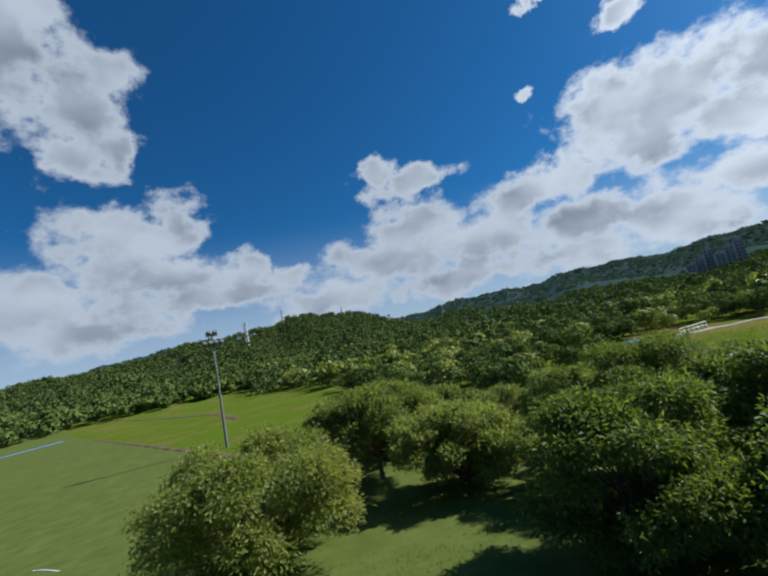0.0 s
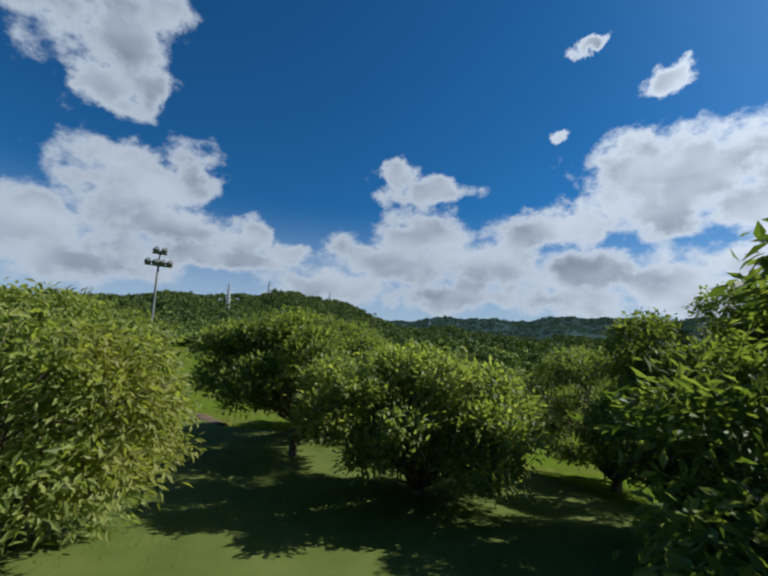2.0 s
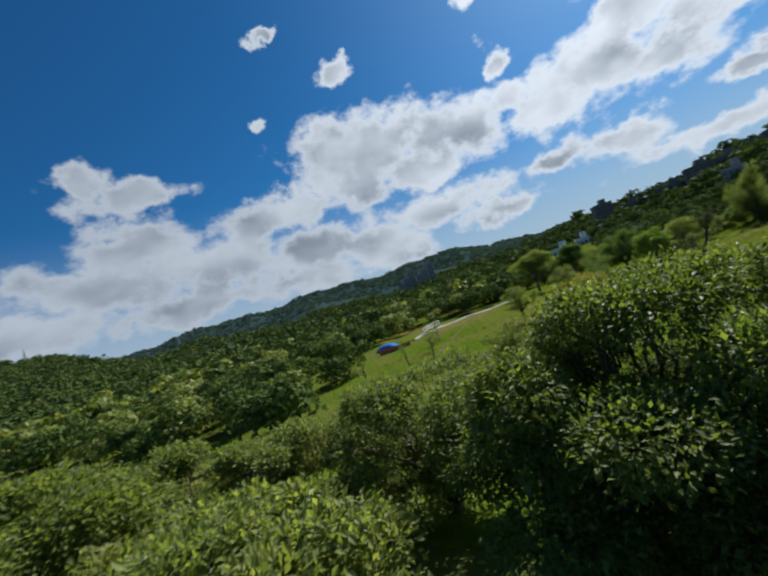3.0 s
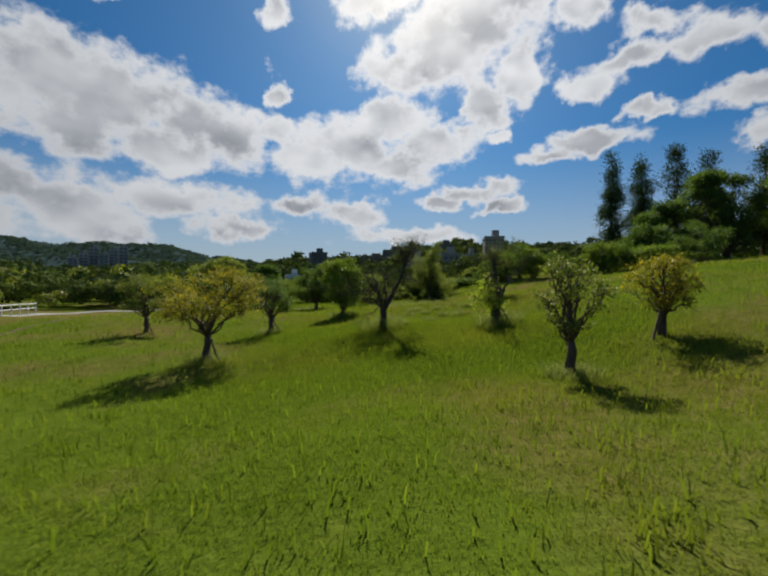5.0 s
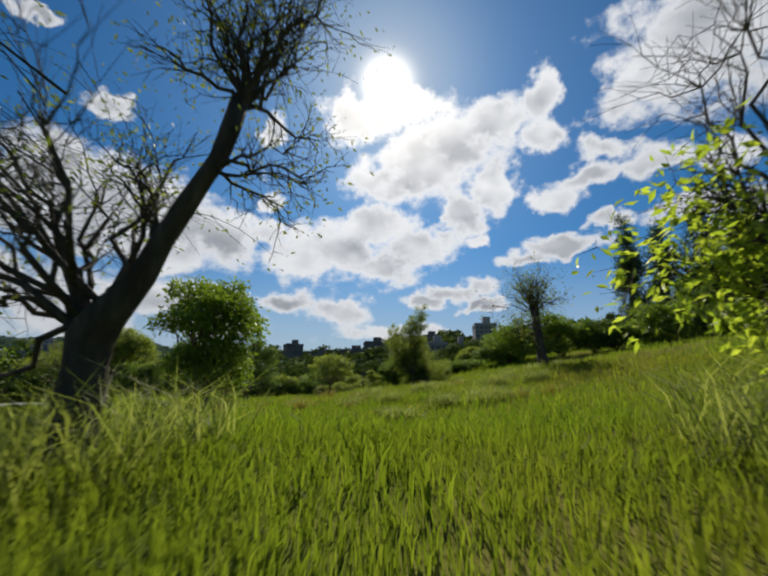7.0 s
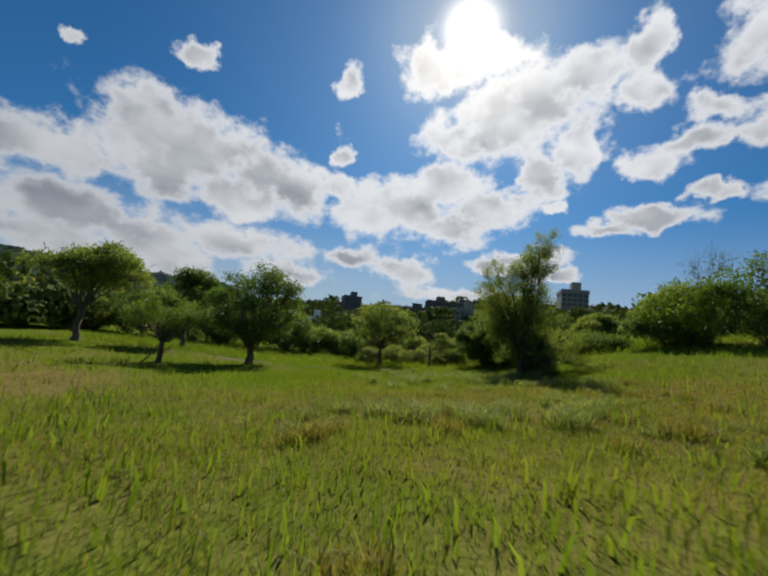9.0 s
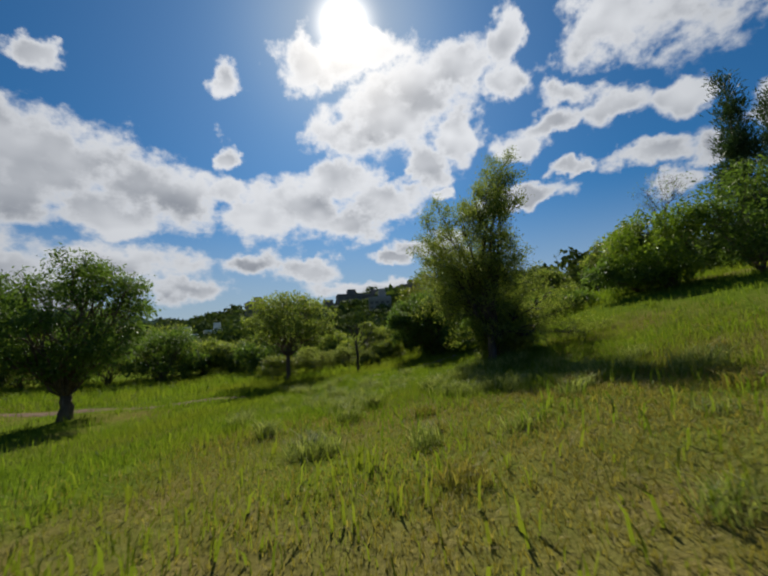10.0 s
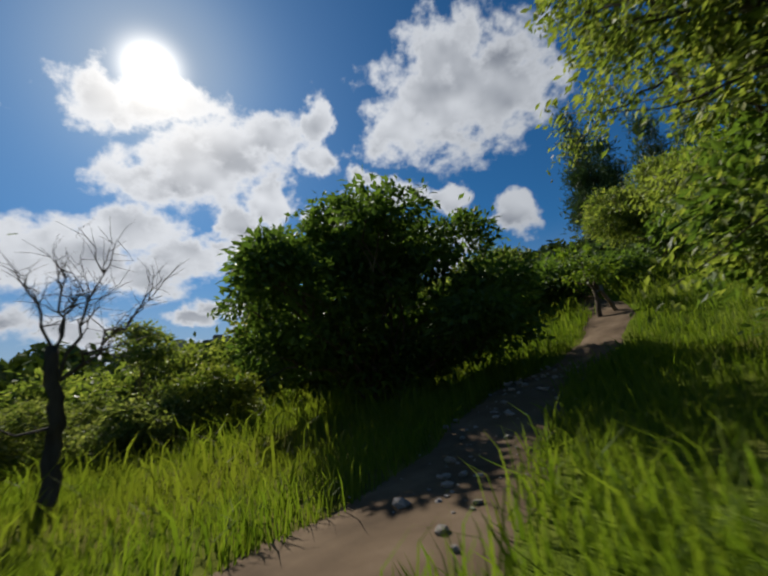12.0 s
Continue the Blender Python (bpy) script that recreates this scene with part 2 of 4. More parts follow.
M_TUFT = leafy("tuft_blades", (0.080, 0.115, 0.034), (0.155, 0.185, 0.065), (0.34, 0.35, 0.170), (0.175, 0.195, 0.070), rough=0.6, through=0.45, gloss=0.08)
M_BARK = rough_stuff("bark", 9, ((0.25, (0.05, 0.038, 0.028)), (0.55, (0.13, 0.1, 0.075)), (0.8, (0.23, 0.19, 0.15))), bump=0.7, stretch=(1, 1, 0.25))
M_DEADBARK = rough_stuff("dead_bark", 9, ((0.25, (0.035, 0.03, 0.024)), (0.55, (0.085, 0.072, 0.058)), (0.8, (0.15, 0.13, 0.11))), bump=0.9, stretch=(1, 1, 0.2))
M_STAKE = rough_stuff("stake_wood", 14, ((0.3, (0.12, 0.08, 0.05)), (0.7, (0.24, 0.18, 0.12))), bump=0.4, stretch=(1, 1, 0.1))
M_MAST = rough_stuff("grey_galvanised_steel", 3, ((0.3, (0.12, 0.125, 0.12)), (0.7, (0.19, 0.195, 0.19))), rough=0.7, bump=0.05)
M_LAMP = rough_stuff("dark_lamp_housing", 6, ((0.3, (0.10, 0.11, 0.11)), (0.7, (0.17, 0.18, 0.18))), rough=0.5, bump=0.05)
M_PYLON = rough_stuff("pylon_steel", 3, ((0.3, (0.36, 0.38, 0.38)), (0.7, (0.5, 0.52, 0.52))), rough=0.6, bump=0.05)
M_CONCRETE = rough_stuff("weathered_concrete", 0.25, ((0.3, (0.13, 0.125, 0.115)), (0.7, (0.2, 0.19, 0.175))), rough=0.9, bump=0.1)
M_PALE = rough_stuff("pale_concrete", 0.2, ((0.3, (0.25, 0.245, 0.235)), (0.7, (0.36, 0.355, 0.34))), rough=0.9, bump=0.05)
M_GLASS = rough_stuff("dark_window", 0.5, ((0.3, (0.10, 0.10, 0.10)), (0.7, (0.16, 0.16, 0.16))), rough=0.75, bump=0.0)
M_WHITE = rough_stuff("white_paint", 2, ((0.3, (0.66, 0.67, 0.66)), (0.7, (0.8, 0.8, 0.79))), rough=0.6, bump=0.05)
M_ORANGE = rough_stuff("orange_sheet", 2, ((0.3, (0.55, 0.16, 0.05)), (0.7, (0.68, 0.22, 0.08))), rough=0.6, bump=0.05)
M_BLUE = rough_stuff("blue_paint", 0.5, ((0.3, (0.08, 0.16, 0.36)), (0.7, (0.12, 0.22, 0.45))), rough=0.6, bump=0.05)
M_TARP = rough_stuff("blue_tarpaulin", 1.5, ((0.3, (0.02, 0.10, 0.42)), (0.7, (0.04, 0.17, 0.60))), rough=0.75, bump=0.1)
M_DIRT = rough_stuff("bare_earth", 2.2, ((0.3, (0.070, 0.048, 0.030)), (0.55, (0.128, 0.090, 0.057)), (0.8, (0.20, 0.148, 0.10))), rough=0.95, bump=0.5)
M_STONE = rough_stuff("grey_stone", 7, ((0.3, (0.16, 0.145, 0.13)), (0.7, (0.36, 0.33, 0.3))), rough=0.9, bump=0.6)
M_TURF = rough_stuff("mown_turf", 1.1, ((0.28, (0.076, 0.100, 0.020)), (0.5, (0.098, 0.120, 0.028)), (0.75, (0.130, 0.142, 0.040))), rough=0.95, bump=0.6, big=(0.09, (0.8, 0.88, 0.72)))


def ground_material():
    m, t, b = material("meadow_ground")
    small = noisy(t, 2.6, 7, 0.65)
    grass = ramp(t, small, (0.25, (0.062, 0.100, 0.010)), (0.5, (0.084, 0.126, 0.013)), (0.78, (0.115, 0.150, 0.020)))
    n = t.nodes.new("ShaderNodeMapRange")
    place = t.nodes.new("ShaderNodeTexCoord")
    axes = t.nodes.new("ShaderNodeSeparateXYZ")
    t.links.new(place.outputs["Object"], axes.inputs[0])
    stretch = t.nodes.new("ShaderNodeMapRange")
    t.links.new(axes.outputs[1], stretch.inputs[0])
    stretch.inputs[1].default_value, stretch.inputs[2].default_value, stretch.inputs[4].default_value = 13, 22, 0.105
    total = t.nodes.new("ShaderNodeMath")
    t.links.new(noisy(t, 0.14, 4, 0.6), total.inputs[0])
    end = t.nodes.new("ShaderNodeMapRange")
    t.links.new(axes.outputs[1], end.inputs[0])
    end.inputs[1].default_value, end.inputs[2].default_value, end.inputs[3].default_value, end.inputs[4].default_value = 33, 42, 1, 0
    part_dry = t.nodes.new("ShaderNodeMath")
    part_dry.operation = "MULTIPLY"
    t.links.new(stretch.outputs[0], part_dry.inputs[0])
    t.links.new(end.outputs[0], part_dry.inputs[1])
    t.links.new(part_dry.outputs[0], total.inputs[1])
    t.links.new(total.outputs[0], n.inputs[0])
    n.inputs[1].default_value, n.inputs[2].default_value = 0.48, 0.68
    dry = ramp(t, small, (0.3, (0.10, 0.088, 0.024)), (0.7, (0.185, 0.145, 0.055)))
    col = mixed(t, n.outputs[0], grass, dry)
    far = t.nodes.new("ShaderNodeVectorMath")
    far.operation = "LENGTH"
    where = t.nodes.new("ShaderNodeTexCoord")
    t.links.new(where.outputs["Object"], far.inputs[0])
    wooded = t.nodes.new("ShaderNodeMapRange")
    t.links.new(far.outputs["Value"], wooded.inputs[0])
    wooded.inputs[1].default_value, wooded.inputs[2].default_value = 215, 260
    # far forest floor, with the blue cast of hazy air mixed into its colour
    forest = ramp(t, noisy(t, 0.05, 8, 0.7), (0.34, (0.024, 0.044, 0.044)), (0.5, (0.036, 0.060, 0.059)), (0.68, (0.052, 0.080, 0.075)))
    col = mixed(t, wooded.outputs[0], col, forest)
    t.links.new(col, b.inputs["Base Color"])
    b.inputs["Roughness"].default_value = 0.95
    b.inputs["Specular IOR Level"].default_value = 0.0
    bp = t.nodes.new("ShaderNodeBump")
    bp.inputs["Strength"].default_value, bp.inputs["Distance"].default_value = 0.6, 0.15
    t.links.new(noisy(t, 5, 5, 0.7), bp.inputs["Height"])
    t.links.new(bp.outputs[0], b.inputs["Normal"])
    return m


M_GROUND = ground_material()

# ---- mesh helpers ----


def mesh_of(name, verts, faces, mat, smooth=False):
    """A mesh from an array of places and one of corners (three or four a face)."""
    verts, faces = np.asarray(verts, np.float32), np.asarray(faces, np.int32)
    me = bpy.data.meshes.new(name)
    me.vertices.add(len(verts))
    me.vertices.foreach_set("co", verts.ravel())
    k = faces.shape[1]
    me.loops.add(faces.size)
    me.loops.foreach_set("vertex_index", faces.ravel())
    me.polygons.add(len(faces))
    me.polygons.foreach_set("loop_start", np.arange(0, faces.size, k, dtype=np.int32))
    me.polygons.foreach_set("use_smooth", np.full(len(faces), smooth))
    me.materials.append(mat)
    me.update(calc_edges=True)
    return me


def part_of(name, verts, faces, mat, parent=None, label="", smooth=False):
    ob = new(name, mesh_of(name, verts, faces, mat, smooth))
    ob.parent = parent
    return tagged(ob, label)


def part(name, bm, mat, parent, label=""):
    me = bpy.data.meshes.new(name)
    bm.to_mesh(me)
    bm.free()
    me.materials.append(mat)
    ob = new(name, me)
    ob.parent = parent
    return tagged(ob, label)


def root(name, x, y, z, label, category, group="", turn=0.0):
    ob = new(name)
    ob.matrix_basis = pose(x, y, z, 0, 0, turn)
    return tagged(ob, label, category, group)


def box(bm, cx, cy, cz, sx, sy, sz, bevel=0.0):
    r = bmesh.ops.create_cube(bm, size=1.0, matrix=Matrix.Translation((cx, cy, cz)) @ Matrix.Diagonal((sx, sy, sz, 1)))
    if bevel:
        edges = {e for v in r["verts"] for e in v.link_edges}
        bmesh.ops.bevel(bm, geom=list(edges), offset=bevel, segments=1, affect="EDGES")


def smoothstep(v, lo, hi):
    u = np.clip((np.asarray(v, float) - lo) / (hi - lo), 0, 1)
    return u * u * (3 - 2 * u)


def tube(points, radii, sides=7, rng=None, rugged=0.0):
    """A tapered tube along points; returns places and quads."""
    p, r = np.asarray(points, float), np.asarray(radii, float)
    d = np.gradient(p, axis=0)
    d /= np.linalg.norm(d, axis=1)[:, None] + 1e-9
    ref = np.where(np.abs(d[:, 2:3]) > 0.9, [[1.0, 0, 0]], [[0, 0, 1.0]])
    u = np.cross(d, ref)
    u /= np.linalg.norm(u, axis=1)[:, None] + 1e-9
    for i in range(1, len(u)):
        w = u[i - 1] - d[i] * (u[i - 1] @ d[i])
        u[i] = w / (np.linalg.norm(w) + 1e-9)
    v = np.cross(d, u)
    a = np.linspace(0, 2 * np.pi, sides, endpoint=False)
    rr = r[:, None] * np.ones(sides)
    if rng is not None and rugged:
        rr = rr * (1 + rugged * (rng.random((len(p), sides)) - 0.5) + 0.5 * rugged * np.sin(a * 3 + rng.random() * 6))
    ring = p[:, None] + rr[..., None] * (np.cos(a)[None, :, None] * u[:, None] + np.sin(a)[None, :, None] * v[:, None])
    n, i = len(p), np.arange(sides)
    j = (i + 1) % sides
    f = [np.stack([k * sides + i, k * sides + j, (k + 1) * sides + j, (k + 1) * sides + i], 1) for k in range(n - 1)]
    top = np.array([[(n - 1) * sides + q for q in (0, s, s + 1, s + 1)] for s in range(1, sides - 1)])
    return ring.reshape(-1, 3), np.concatenate(f + [top[:, [0, 1, 2, 2]]])


def join(pieces):
    vs, fs, n = [], [], 0
    for v, f in pieces:
        vs.append(v)
        fs.append(f + n)
        n += len(v)
    return np.concatenate(vs), np.concatenate(fs)


def bend(a, b, rng, wobble=0.08, n=6, rise=0.0):
    a, b = np.asarray(a, float), np.asarray(b, float)
    t = np.linspace(0, 1, n)[:, None]
    p = a + (b - a) * t
    length = np.linalg.norm(b - a)
    off = (rng.random((n, 3)) - 0.5) * wobble * length
    off[0] = off[-1] = 0
    p = p + off
    p[:, 2] += rise * length * np.sin(np.pi * t[:, 0])
    return p


def leaves_at(centres, outward, rng, length, width, droop, spread, face=1.2):
    """One folded leaf at each centre."""
    n = len(centres)
    d = outward + spread * rng.normal(size=(n, 3))
    d[:, 2] -= droop
    d /= np.linalg.norm(d, axis=1)[:, None] + 1e-9
    s = np.cross(d, rng.normal(size=(n, 3)) + [0, 0, face])
    s /= np.linalg.norm(s, axis=1)[:, None] + 1e-9
    k = length * (0.65 + 0.7 * rng.random((n, 1)))
    up = np.cross(s, d)
    mid = centres + d * k * 0.48
    w = s * k * width
    v = np.stack([centres, mid + w + up * k * 0.06, centres + d * k - up * k * 0.05, mid - w + up * k * 0.06], 1).reshape(-1, 3)
    return v, np.arange(4 * n).reshape(-1, 4)


def lobed_leaves(lobes, radii, total, rng, leaf, width=0.2, droop=0.5, flat=0.8, shell=0.45, cluster=9, spread=0.7, face=1.2):
    """Leaves in sprays all over and inside a crown of lobes."""
    lobes, radii = np.asarray(lobes, float), np.asarray(radii, float)
    weight = radii ** 2 / (radii ** 2).sum()
    sprays = max(1, total // cluster)
    which = rng.choice(len(lobes), sprays, p=weight)
    d = rng.normal(size=(sprays, 3))
    d /= np.linalg.norm(d, axis=1)[:, None]
    under = d[:, 2] < -0.15
    d[under, 2] *= -rng.choice([1, 0.9, -0.5], under.sum())
    u = shell + (1 - shell) * np.sqrt(rng.random((sprays, 1)))
    c = lobes[which] + d * radii[which][:, None] * u * [1, 1, flat]
    at = np.repeat(c, cluster, 0) + rng.normal(size=(sprays * cluster, 3)) * leaf * 0.75
    return leaves_at(at, np.repeat(d, cluster, 0), rng, leaf, width, droop, spread, face)


# ---- lie of the land ----


def land(x, y):
    x, y = np.asarray(x, float), np.asarray(y, float)
    xe = 34 * np.tanh(np.maximum(x, 0) / 34)
    rise = np.where(x > 0, 0.11 * xe + 0.085 * np.maximum(xe - 4, 0), 1.15 * np.tanh(0.11 * x / 1.15))
    z = 0.96 + 0.0076 * np.clip(y, -60, 60) + rise
    z = z + 0.3 * (1 - np.exp(-(((y + 0.5) / 4.5) ** 2))) * (1 - smoothstep(y, 27, 38)) + 0.35 * np.exp(-(((y - 18) / 5) ** 2)) + 0.65 * smoothstep(-y, 12, 25)
    z = z + 1.0 * smoothstep(x, 2, 12) * smoothstep(y, 26, 44)
    gap = np.hypot(x, y + 10)
    az = np.degrees(np.arctan2(x, y + 10))
    crest = np.interp(az, (-180, -140, -120, -110, -100, -92, -85, -80, -75, -62, -54, -43, -31, -18, -5, 2, 11, 17, 30, 60, 120, 180),
                      (2, 2.5, 4.0, 5.2, 5.9, 7.4, 6.4, 5.5, 3.3, 2.6, 2.2, 2.0, 2.1, 2.9, 4.0, 4.4, 4.1, 3.6, 2.4, 2, 2, 3))
    ridge = np.interp(az, (-180, -130, -120, -110, -98, -90, -78, -70, -62, -54, -43, -31, -18, -5, 10, 40, 180),
                      (1, 1.5, 3.6, 5.3, 5.2, 4.6, 4.1, 4.3, 4.9, 4.9, 4.9, 4.9, 3.3, 2.8, 2.4, 2, 1))
    far = np.interp(az, (-180, -82, -70, -40, -20, 15, 40, 180), (430, 430, 520, 480, 300, 265, 400, 430))
    wave = 0.26 * np.sin(az * 0.35) + 0.16 * np.sin(az * 0.83 + 1) + 0.07 * np.sin(az * 1.9 + 2) + 0.03 * np.sin(az * 3.1)
    for top, out_at in ((crest, far), (ridge, 1500.0)):
        hill = np.tan(np.radians(np.maximum(top + wave, 0.5))) * out_at
        u = np.clip((gap / out_at - 0.3) / 0.7, 0, 1)
        fold = 1 + 0.12 * np.sin(az * 0.45 + gap * 0.012) * u * (1 - u) * 4
        swell = hill * u ** 1.35 * fold * np.where(gap > out_at, np.exp(-((gap / out_at - 1) / 0.5) ** 2), 1)
        z = np.maximum(z, z + swell) if top is crest else np.maximum(z, swell)
    z = z - 0.38 * np.exp(-(((x - 4) / 4) ** 2) - (((y + 2.5) / 4) ** 2))
    z = z + 0.42 * np.exp(-(((x + 3) / 3.4) ** 2) - (((y - 8) / 4.5) ** 2))
    bumps = 0.05 * np.sin(x * 1.3 + y * 0.4) + 0.04 * np.sin(y * 1.1 - x * 0.7)
    return z + bumps * (gap < 90)


def drop(x, y):
    return float(land(x, y))


def build_ground():
    rad = np.unique(np.concatenate([[0.0], np.geomspace(0.6, 4600, 170), np.arange(1484, 1524, 6)]))
    ang = np.linspace(0, 2 * np.pi, 400, endpoint=False)
    x, y = rad[:, None] * np.sin(ang), rad[:, None] * np.cos(ang) + 5
    v = np.stack([x, y, land(x, y)], -1).reshape(-1, 3)
    n = len(ang)
    i = np.arange(n)
    j = (i + 1) % n
    f = np.concatenate([np.stack([k * n + i, k * n + j, (k + 1) * n + j, (k + 1) * n + i], 1) for k in range(len(rad) - 1)])
    ob = part_of("ground", v, f[:, ::-1], M_GROUND, smooth=True)
    return tagged(ob, "grassy rolling ground with dry patches, rising into wooded hills", "ground", kind="structure")


build_ground()


def strip(name, line, width, mat, lift, label, category, rough_edge=0.12, step=0.35, kind="structure"):
    """A ribbon that follows the land along a line."""
    p = np.asarray(line, float)
    s = np.concatenate([[0], np.cumsum(np.hypot(*np.diff(p, axis=0).T))])
    t = np.arange(0, s[-1], step)
    k = np.ones(7) / 7
    cx, cy = np.interp(t, s, p[:, 0]), np.interp(t, s, p[:, 1])
    cx, cy = (np.convolve(np.pad(q, 3, mode="edge"), k, "valid") for q in (cx, cy))
    d = np.stack([np.gradient(cx), np.gradient(cy)], 1)
    d /= np.linalg.norm(d, axis=1)[:, None]
    across = np.linspace(-0.5, 0.5, 7)
    rng = np.random.default_rng(5)
    w = width * (1 + rough_edge * rng.normal(size=len(t)))
    x = cx[:, None] - d[:, 1:2] * across * w[:, None]
    y = cy[:, None] + d[:, 0:1] * across * w[:, None]
    z = land(x, y) + lift * (1 - (2 * np.abs(across)) ** 4) - 0.02 * (np.abs(across) > 0.45)
    v = np.stack([x, y, z], -1).reshape(-1, 3)
    n = len(across)
    i = np.arange(n - 1)
    f = np.concatenate([np.stack([q * n + i, q * n + i + 1, (q + 1) * n + i + 1, (q + 1) * n + i], 1) for q in range(len(t) - 1)])
    return tagged(part_of(name, v, f[:, ::-1], mat, smooth=True), label, category, kind=kind)


strip("dirt_path", [(-20, 44.6), (-8.7, 42.0), (-5, 40.7), (-2.4, 40.8), (-0.2, 41.4), (1.1, 42.1), (2.9, 43.1), (5.0, 43.5), (6.6, 44.0), (10, 47), (14, 51)],
      0.95, M_DIRT, 0.02, "narrow brown dirt footpath with loose stones", "path")
strip("dirt_track", [(-36, -12), (-31.8, -6.3), (-26, -2.5), (-22.8, 0.5), (-22.5, 5), (-24.5, 11), (-26.2, 17), (-27.8, 24), (-28.2, 29), (-31, 36)],
      0.4, M_DIRT, 0.02, "faint winding dirt track at the foot of the meadow", "track", rough_edge=0.25)
strip("footpath", [(-33.0, 15.5), (-33.9, 20), (-34.8, 25), (-33.9, 32), (-31.6, 37.6), (-29, 41.5)], 0.9, M_PALE, 0.12, "pale concrete footpath at the foot of the meadow", "path", rough_edge=0.03)
strip("field_edge", [(-90, -71), (-60, -53.6), (-39, -41.6), (-28.4, -35.4), (-22.2, -31.8), (-16, -28.5)], 0.9, M_DIRT, 0.15, "reddish bare earth strip beside the sports field", "track")


def build_field():
    gx, gy = np.meshgrid(np.linspace(-170, 16, 94), np.linspace(-150, -28.6, 60))
    y = gy + np.where(gx < -16, 0.5743 * (gx + 16), np.minimum((gx + 16) * 1.6, 9.0))
    v = np.stack([gx, y, land(gx, y) + 0.1], -1).reshape(-1, 3)
    n = gx.shape[1]
    q = np.arange(gx.size).reshape(gx.shape)
    f = np.stack([q[:-1, :-1], q[:-1, 1:], q[1:, 1:], q[1:, :-1]], -1).reshape(-1, 4)
    return tagged(part_of("sports_field", v, f, M_TURF, smooth=True), "pale mown grass sports field and the lawn beside it", "sports field", kind="structure")


build_field()
strip("field_line", [(-30, -62), (-14.5, -44), (-9.2, -37.4), (-6, -33)], 0.09, M_WHITE, 0.05, "white painted line on the sports field", "field line", rough_edge=0.05)
strip("field_road", [(-190, -128), (-160, -103), (-118, -67), (-84, -46.2), (-60, -38.5)], 1.3, M_DIRT, 0.14, "brown dirt road along the far edge of the sports field", "road", rough_edge=0.1, step=1.0)
strip("running_track", [(-58, -101), (-80, -98), (-97, -94), (-112, -84)], 3.5, M_BLUE, 0.16, "blue surfaced running track at the field's end", "running track", rough_edge=0.0, step=2)


def grandstand(x, y, turn):
    base = root("grandstand", x, y, drop(x, y) - 0.1, "small blue steel grandstand beside the running track", "grandstand", turn=turn)
    for k in range(4):
        bm = bmesh.new()
        box(bm, 0, 0.8 * k, 0.35 + 0.4 * k, 9, 0.7, 0.25, 0.03)
        part("bench", bm, M_BLUE, base)
    bm = bmesh.new()
    box(bm, 0, 1.4, 4.2, 9.8, 4.6, 0.18, 0.04)
    part("roof", bm, M_BLUE, base)
    for px in (-4.6, -1.5, 1.5, 4.6):
        for py in (-0.6, 3.3):
            v, f = tube([(px, py, -0.2), (px, py, 4.15)], [0.09, 0.09], 8)
            part_of("post", v, f, M_BLUE, base)


grandstand(-104, -106, 125)

# ---- trees ----


def tree(name, x, y, height, radius, label, mat, seed, clear=0.3, girth=0.16, lobes=14, leaves=20000, leaf=0.2, width=0.2,
         droop=0.5, flat=0.75, lean=(0.0, 0.0), shell=0.45, lobe_size=0.42, category="tree", group="", taper=0.0, low=-0.6, bark=None, cluster=9, sink=0.05, boxy=False, face=1.2):
    rng = np.random.default_rng(seed)
    base = root(name, x, y, drop(x, y) - sink, label, category, group)
    fork = np.array([lean[0] * 0.5, lean[1] * 0.5, height * clear])
    mid = np.array([lean[0], lean[1], height * (clear + 1) * 0.5])
    pieces = [tube(bend((0, 0, -0.1), fork, rng, 0.07), np.linspace(girth * 1.25, girth * 0.85, 6) * np.array([1.25, 1, 1, 1, 1, 1.05]), 9, rng, 0.25)]
    pts, rad = [], []
    half = height * (1 - clear) * 0.5
    for i in range(lobes):
        a, e = i * 2.39996 + rng.random(), rng.uniform(low, 1.0)
        c = math.sqrt(max(0.12, 1 - e * e * 0.9)) * rng.choice((rng.uniform(0.68, 0.9), rng.uniform(0.2, 0.8)))
        if boxy:
            e = rng.uniform(low, 0.95)
            c = (1 - abs(e) ** 2.5) ** 0.5 * rng.choice((rng.uniform(0.78, 0.95), rng.uniform(0.2, 0.9)))
        r = radius * lobe_size * rng.uniform(0.6, 1.25)
        c *= 1 - taper * (e + 0.6) / 1.6
        r *= 1 - 0.5 * taper * (e + 0.6) / 1.6
        p = mid + [math.cos(a) * c * radius, math.sin(a) * c * radius, e * (half - r * flat * 0.8)]
        pts.append(p)
        rad.append(r)
        pieces.append(tube(bend(fork - [0, 0, girth * 0.5], p, rng, 0.16, 6, 0.08), np.linspace(girth * 1.5 / math.sqrt(lobes), girth * 0.1, 6), 5, rng, 0.15))
        for _ in range(2):
            q = p + rng.normal(size=3) * r * 0.5
            pieces.append(tube(bend(p * 0.75 + fork * 0.25, q, rng, 0.15, 4, 0.05), np.linspace(girth * 0.13, girth * 0.04, 4), 4))
    v, f = join(pieces)
    part_of("trunk", v, f, bark or M_BARK, base, smooth=True)
    v, f = lobed_leaves(pts, rad, leaves, rng, leaf, width, droop, flat, shell, cluster, 0.7, face)
    part_of("crown", v, f, mat, base)
    return base


